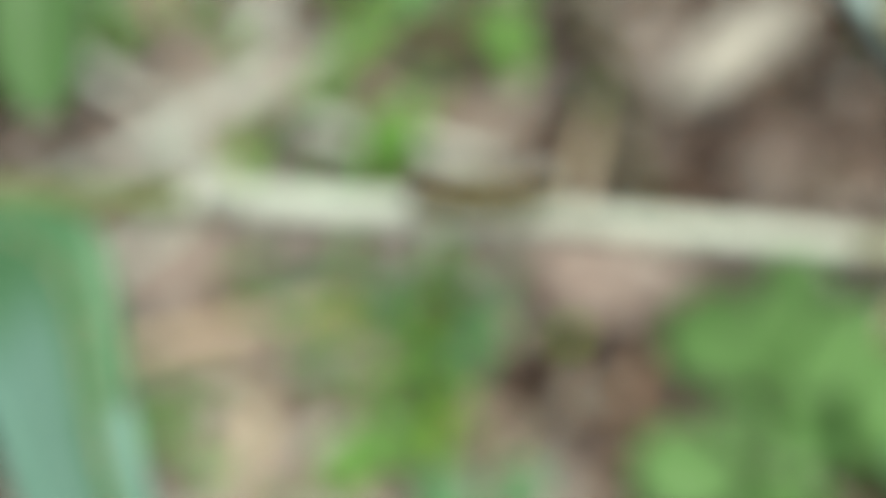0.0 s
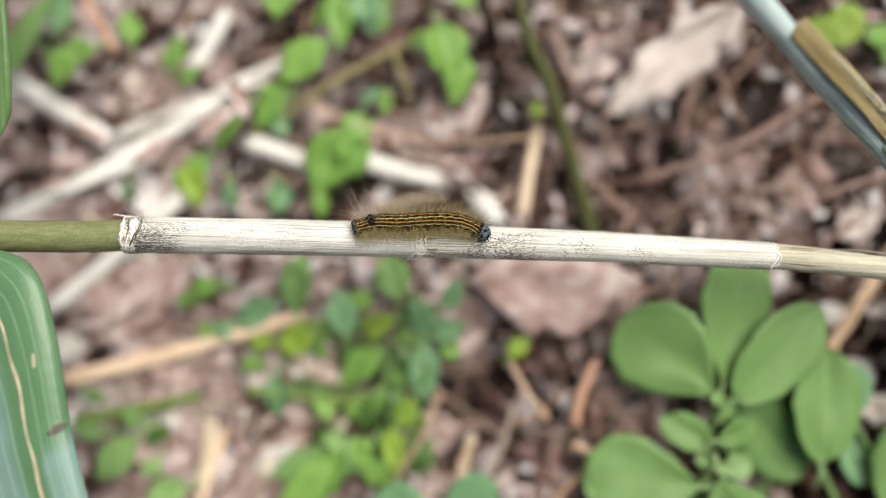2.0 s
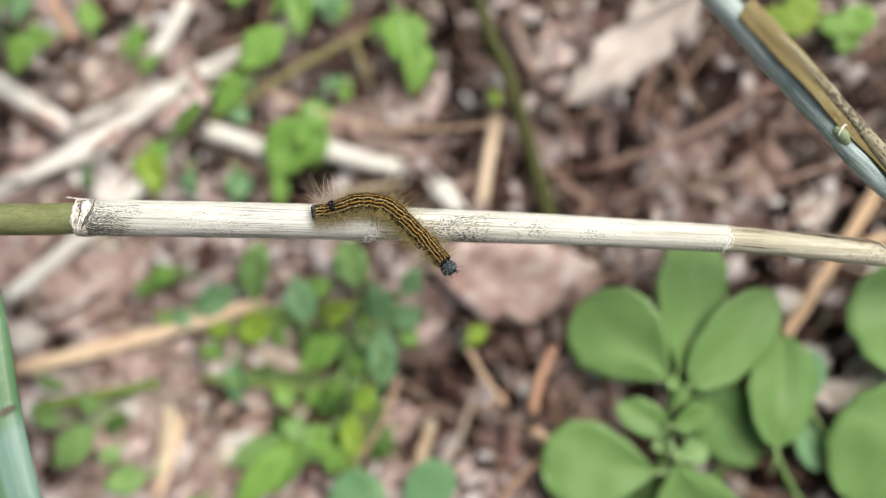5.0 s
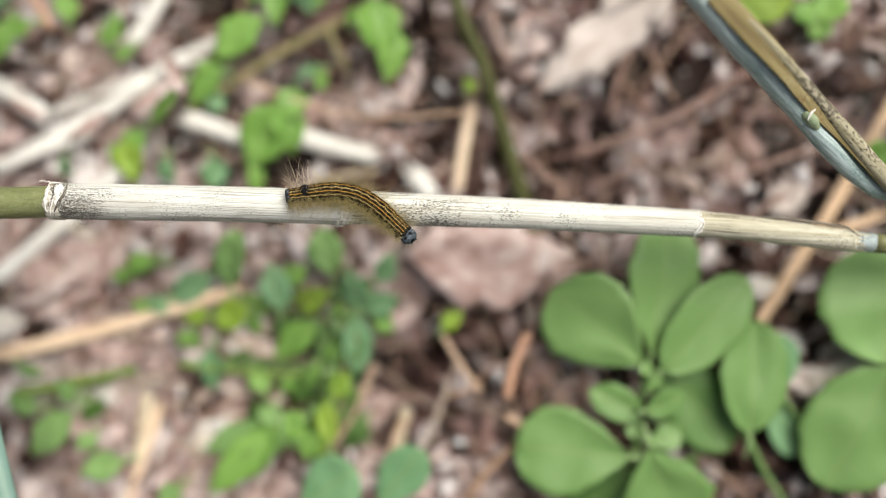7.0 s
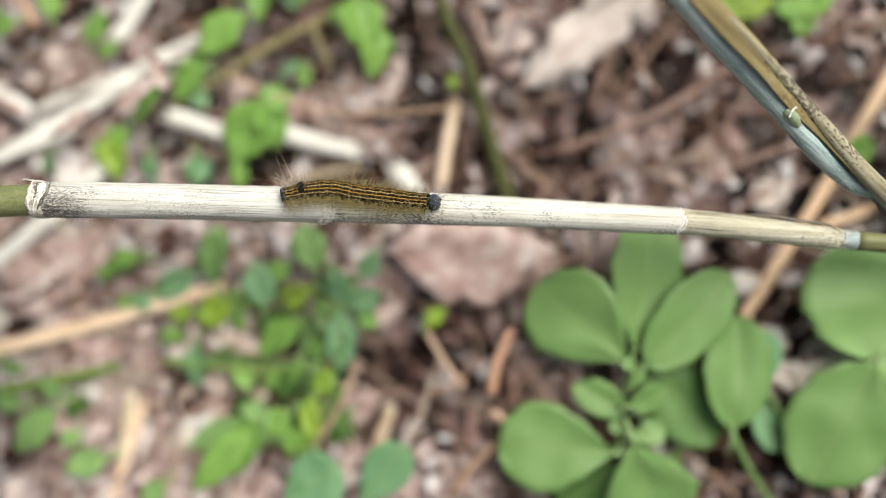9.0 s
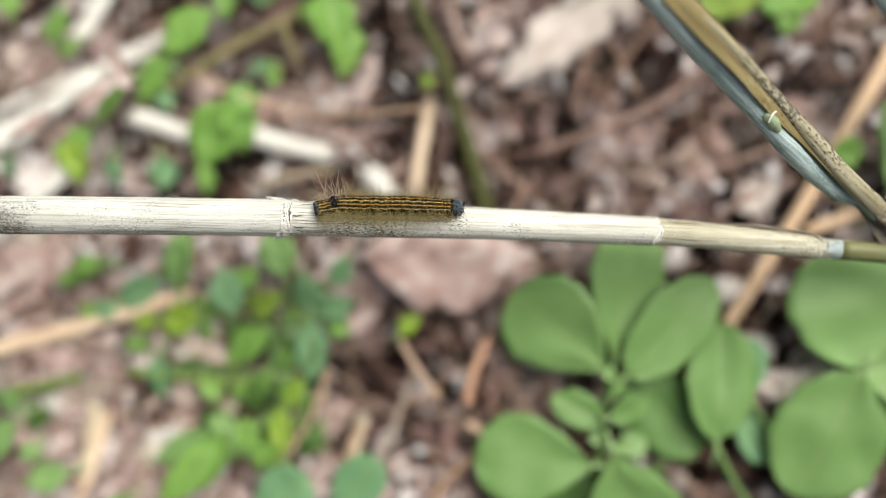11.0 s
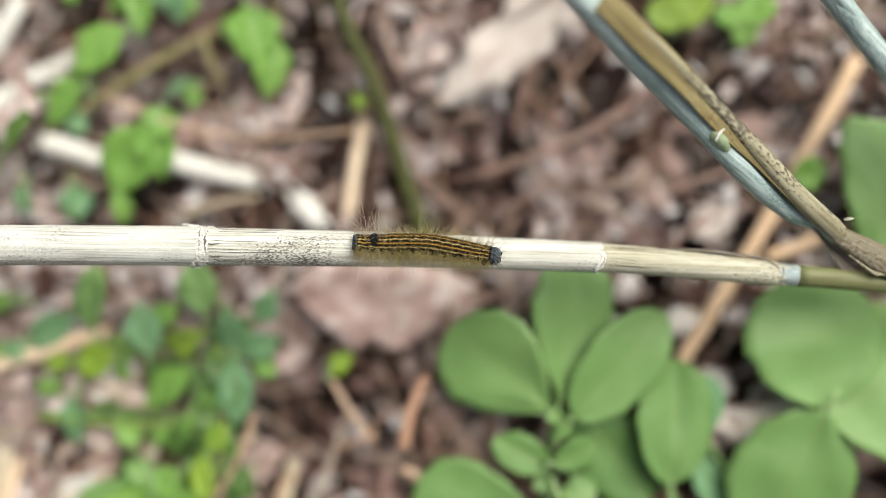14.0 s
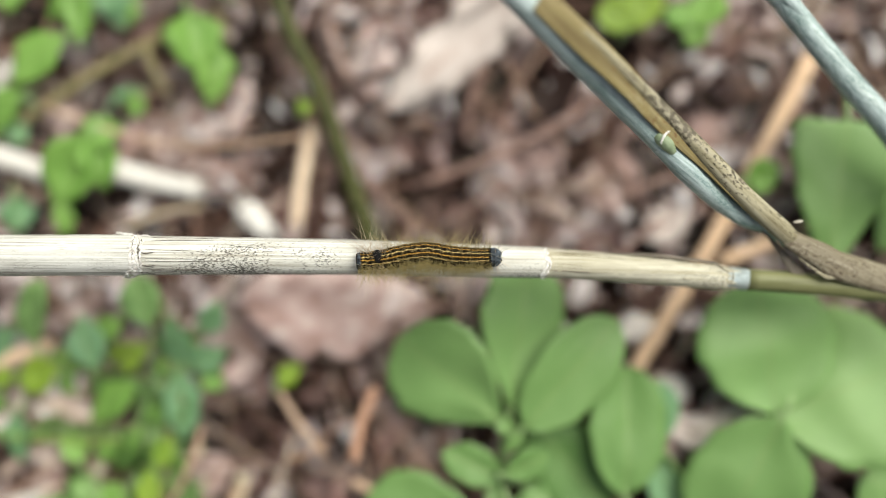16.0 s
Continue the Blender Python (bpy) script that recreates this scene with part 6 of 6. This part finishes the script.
# ---- what moves ----
def spine_rows(rows, share, is_head=False):
    """Poses of one body piece, which sits at its share of the body's length; a row: seconds, how far the face turns up, and the bend of the body."""
    out = []
    for t, face, *pts in rows:
        line = along([(x, y, 0) for x, y in pts], 60)
        ds = [0.0]
        for a, b in zip(line, line[1:]):
            ds.append(ds[-1] + (b - a).length)
        want = share * ds[-1]
        k = max(i for i in range(60) if ds[i] <= want)
        u = (want - ds[k]) / (ds[k + 1] - ds[k])
        p = line[k].lerp(line[k + 1], u)
        lo, hi = max(k - 3, 0), min(k + 4, 60)
        x = (line[hi] - line[lo]).normalized()
        z = Vector((0, 0, 1))
        m = Matrix((x, z.cross(x), z)).transposed().to_4x4()
        # the raised front part lifts a little off the stalk
        lift = 0.5 * max(0.0, share - 0.5) * max(0.0, -p.y) / 3
        place = Matrix.Translation((Vector((p.x - BODY.x, p.y - BODY.y, lift)) - m.col[1].to_3d() * 0.12) * MM) @ m
        if is_head:
            place = place @ Matrix.Rotation(radians(-face), 4, "Y")
        out.append((t, place))
    return out


def motions():
    sway = [
        (0, pose(0.04161, 0.00055, 0.02032, 24.10, 1.86, -1.31)),
        (0.5, pose(0.04161, 0.00055, 0.02032, 24.10, 1.86, -1.31)),
        (1, pose(0.04161, 0.00055, 0.02032, 24.10, 1.86, -1.31)),
        (1.5, pose(0.04077, 0.00033, 0.02047, 24.07, 1.83, -1.15)),
        (2, pose(0.04075, 0.00024, 0.02023, 24.09, 1.94, -0.94)),
        (2.5, pose(0.04071, 0.00028, 0.02046, 24.04, 2.07, -0.92)),
        (3, pose(0.04079, 0.00041, 0.02068, 24.01, 2.09, -1.06)),
        (3.5, pose(0.04085, 0.00012, 0.02062, 24.15, 1.88, -1.00)),
        (4, pose(0.04048, 0.00055, 0.02087, 24.24, 1.84, -1.06)),
        (6.5, pose(0.04108, -0.00017, 0.02087, 24.23, 1.43, -0.94)),
        (7, pose(0.04100, 0.00033, 0.02070, 24.33, 2.22, -0.98)),
        (7.5, pose(0.04061, -0.00021, 0.02083, 24.30, 1.55, -0.71)),
        (8, pose(0.04093, -0.00031, 0.02059, 24.06, 1.59, -0.54)),
        (8.5, pose(0.04104, 0.00017, 0.02044, 24.18, 2.02, -0.90)),
        (9, pose(0.04131, 0.00004, 0.02028, 24.08, 2.38, -0.94)),
        (11.5, pose(0.04035, -0.00098, 0.02095, 24.18, 2.58, -0.32)),
        (12, pose(0.04059, -0.00068, 0.02046, 24.03, 2.49, -0.51)),
        (12.5, pose(0.04083, -0.00004, 0.02016, 24.08, 2.33, -0.73)),
        (13, pose(0.04083, 0.00053, 0.02008, 23.98, 2.31, -0.95)),
        (13.5, pose(0.04055, 0.00016, 0.02002, 24.25, 1.81, -0.89)),
        (14, pose(0.04100, 0.00053, 0.01976, 24.10, 2.04, -0.87)),
        (14.5, pose(0.04107, 0.00116, 0.01973, 24.09, 2.14, -1.44)),
        (15, pose(0.04090, 0.00058, 0.01995, 24.18, 2.15, -1.07)),
        (15.5, pose(0.04118, 0.00049, 0.01960, 24.38, 2.13, -0.63)),
        (16, pose(0.04104, 0.00067, 0.02007, 24.30, 2.45, -0.97)),
    ]
    walk(stalk, sway)
    walk(caterpillar, [(t, m @ Matrix.Translation(BODY * MM)) for t, m in sway])
    resting = [
        (0, 20, (-59.7, 1.9), (-56.6, 2.5), (-53.4, 2.6), (-50.2, 2.8), (-46.9, 3.2), (-43.7, 3.6), (-40.5, 4.1)),
        (1, 30, (-59.7, 1.9), (-56.6, 2.5), (-53.4, 2.6), (-50.2, 2.8), (-46.9, 3.2), (-43.7, 3.6), (-40.5, 4.1)),
        (1.5, 55, (-58.1, 1.6), (-55.1, 2.7), (-52.0, 2.9), (-48.9, 3.2), (-45.8, 3.4), (-42.6, 3.4), (-39.5, 3.0)),
        (2, 60, (-58.0, 1.8), (-55.1, 2.6), (-52.1, 2.7), (-49.1, 3.0), (-46.0, 3.2), (-43.0, 2.9), (-40.3, 1.6)),
        (2.3, 62, (-58.1, 1.5), (-55.3, 2.2), (-51.4, 3.2), (-47.9, 3.1), (-44.7, 2.6), (-42.2, 1.1), (-40.9, -0.3)),
        (2.5, 50, (-57.8, 1.8), (-54.7, 2.7), (-51.5, 2.6), (-48.2, 2.8), (-45.0, 2.4), (-42.6, 0.5), (-42.0, -2.6)),
        (2.7, 55, (-58.1, 1.5), (-55.3, 2.2), (-51.2, 3.1), (-47.6, 3.0), (-44.6, 1.5), (-42.8, -1.4), (-42.4, -4.1)),
        (3, 45, (-57.9, 1.5), (-54.6, 2.6), (-51.0, 2.6), (-47.5, 2.9), (-44.4, 1.6), (-42.4, -1.3), (-40.6, -4.3)),
        (3.5, 10, (-56.8, 1.5), (-53.6, 2.2), (-50.2, 2.1), (-46.9, 2.4), (-44.0, 0.9), (-42.4, -2.0), (-41.7, -5.3)),
        (3.7, 0, (-56.9, 1.5), (-54.4, 2.1), (-50.3, 3.2), (-46.7, 3.0), (-43.7, 0.7), (-42.1, -2.2), (-42.9, -4.9)),
        (4, -5, (-56.7, 1.5), (-53.5, 2.3), (-50.1, 2.6), (-46.8, 2.6), (-43.9, 1.0), (-42.7, -2.1), (-43.0, -5.4)),
        (4.2, -5, (-57.2, 1.6), (-54.3, 2.2), (-50.8, 3.2), (-47.2, 2.6), (-44.1, 0.7), (-42.2, -2.2), (-41.6, -5.5)),
    ]
    searching = [
        (6.3, 45, (-56.9, 1.2), (-54.3, 1.7), (-50.4, 2.7), (-46.8, 2.7), (-43.2, -0.0), (-40.1, -3.3), (-37.0, -5.9)),
        (6.5, 50, (-56.7, 1.7), (-53.0, 2.3), (-49.3, 2.4), (-45.6, 1.8), (-42.6, -0.4), (-39.7, -2.8), (-36.9, -5.3)),
        (6.8, 70, (-56.9, 1.9), (-54.1, 2.3), (-50.5, 3.1), (-46.9, 3.0), (-43.3, 1.1), (-40.0, -0.8), (-37.4, -2.3)),
        (7, 70, (-56.9, 1.5), (-53.8, 2.0), (-50.6, 2.4), (-47.5, 2.0), (-44.8, 0.6), (-42.4, -1.4), (-40.0, -3.5)),
        (7.2, 65, (-57.2, 1.6), (-54.5, 2.2), (-50.9, 3.0), (-47.6, 2.8), (-44.9, 0.4), (-43.5, -3.4), (-42.8, -7.7)),
        (7.3, 60, (-56.9, 1.8), (-54.2, 2.1), (-50.5, 2.9), (-46.9, 2.3), (-44.6, -0.9), (-43.7, -5.6), (-43.5, -9.9)),
        (7.5, 10, (-57.0, 1.6), (-53.1, 2.1), (-49.2, 2.1), (-46.0, 0.2), (-44.2, -3.1), (-43.2, -6.9), (-42.6, -10.8)),
        (7.7, 30, (-57.0, 1.1), (-54.3, 1.5), (-50.1, 2.5), (-46.2, 1.5), (-43.5, -2.3), (-41.0, -6.4), (-39.3, -9.2)),
        (7.8, 15, (-56.8, 1.1), (-53.9, 1.7), (-50.2, 2.4), (-46.2, 0.8), (-43.1, -2.3), (-40.4, -5.2), (-38.1, -7.4)),
        (8, 0, (-56.7, 1.7), (-53.1, 2.1), (-49.4, 2.1), (-45.9, 1.2), (-42.8, -0.8), (-39.3, -2.2), (-35.7, -2.7)),
        (8.2, 0, (-56.9, 1.4), (-54.1, 2.1), (-50.1, 2.7), (-46.6, 2.1), (-43.0, 1.3), (-39.4, 1.2), (-36.2, 1.1)),
        (8.5, 0, (-56.8, 1.5), (-53.3, 2.2), (-49.8, 2.3), (-46.2, 1.9), (-42.6, 1.6), (-39.1, 1.4), (-35.5, 1.3)),
        (8.7, 0, (-56.4, 1.8), (-53.7, 2.1), (-49.8, 2.6), (-45.9, 2.6), (-42.1, 2.1), (-38.5, 1.5), (-35.2, 1.3)),
        (9, -5, (-55.3, 1.4), (-51.8, 2.2), (-48.3, 2.5), (-44.9, 2.0), (-41.4, 1.7), (-37.8, 1.4), (-34.3, 1.3)),
    ]
    crawling = [
        (11.5, -8, (-42.3, 1.7), (-39.5, 2.3), (-36.5, 2.3), (-33.6, 2.5), (-30.6, 2.5), (-27.7, 2.5), (-24.7, 2.5)),
        (12, -8, (-39.7, 1.8), (-37.0, 2.5), (-34.1, 2.4), (-31.2, 2.6), (-28.3, 2.3), (-25.5, 1.8), (-22.7, 1.2)),
        (12.5, -8, (-37.4, 1.9), (-34.7, 2.7), (-31.7, 2.6), (-28.8, 2.5), (-25.8, 2.1), (-22.9, 1.5), (-20.1, 0.7)),
        (13, -8, (-35.7, 1.8), (-32.7, 2.2), (-29.7, 2.2), (-26.7, 2.2), (-23.7, 1.7), (-20.7, 1.3), (-17.7, 1.0)),
        (13.5, -8, (-33.0, 1.6), (-30.0, 1.7), (-27.1, 1.8), (-24.2, 1.9), (-21.3, 1.5), (-18.4, 1.2), (-15.5, 1.0)),
    ]
    arriving = [
        (14, -8, (-30.3, 1.3), (-27.4, 1.2), (-24.5, 1.3), (-21.6, 1.3), (-18.8, 0.9), (-15.9, 0.4), (-13.1, -0.0)),
        (14.5, -8, (-28.2, 1.1), (-25.3, 1.1), (-22.5, 1.3), (-19.6, 1.2), (-16.8, 0.7), (-14.0, 0.3), (-11.2, -0.1)),
        (15, -8, (-26.4, 0.7), (-23.7, 0.9), (-20.9, 1.1), (-18.2, 1.0), (-15.5, 0.7), (-12.8, 0.6), (-10.1, 0.7)),
        (15.5, -8, (-25.3, 0.7), (-22.5, 0.8), (-19.6, 1.2), (-16.8, 1.3), (-14.0, 1.0), (-11.1, 0.9), (-8.3, 1.1)),
        (16, -8, (-22.5, 0.1), (-19.8, 0.3), (-17.1, 0.9), (-14.4, 1.2), (-11.7, 0.8), (-9.0, 0.7), (-6.2, 0.8)),
    ]
    rows = resting + searching + crawling + arriving
    for k, ob in enumerate(segments):
        walk(ob, spine_rows(rows, (k + 0.6) / SEGMENTS * 0.94))
    walk(head, spine_rows(rows, 0.985, True))
    walk(focus, [(t, pose(0, 0, z)) for t, z in ((0.0, 0.039), (0.2, 0.029), (0.5, 0.0175), (0.8, 0.0036), (1.0, 0.0), (9.0, 0.0), (11.5, -0.0005), (16.0, -0.0009))])


motions()
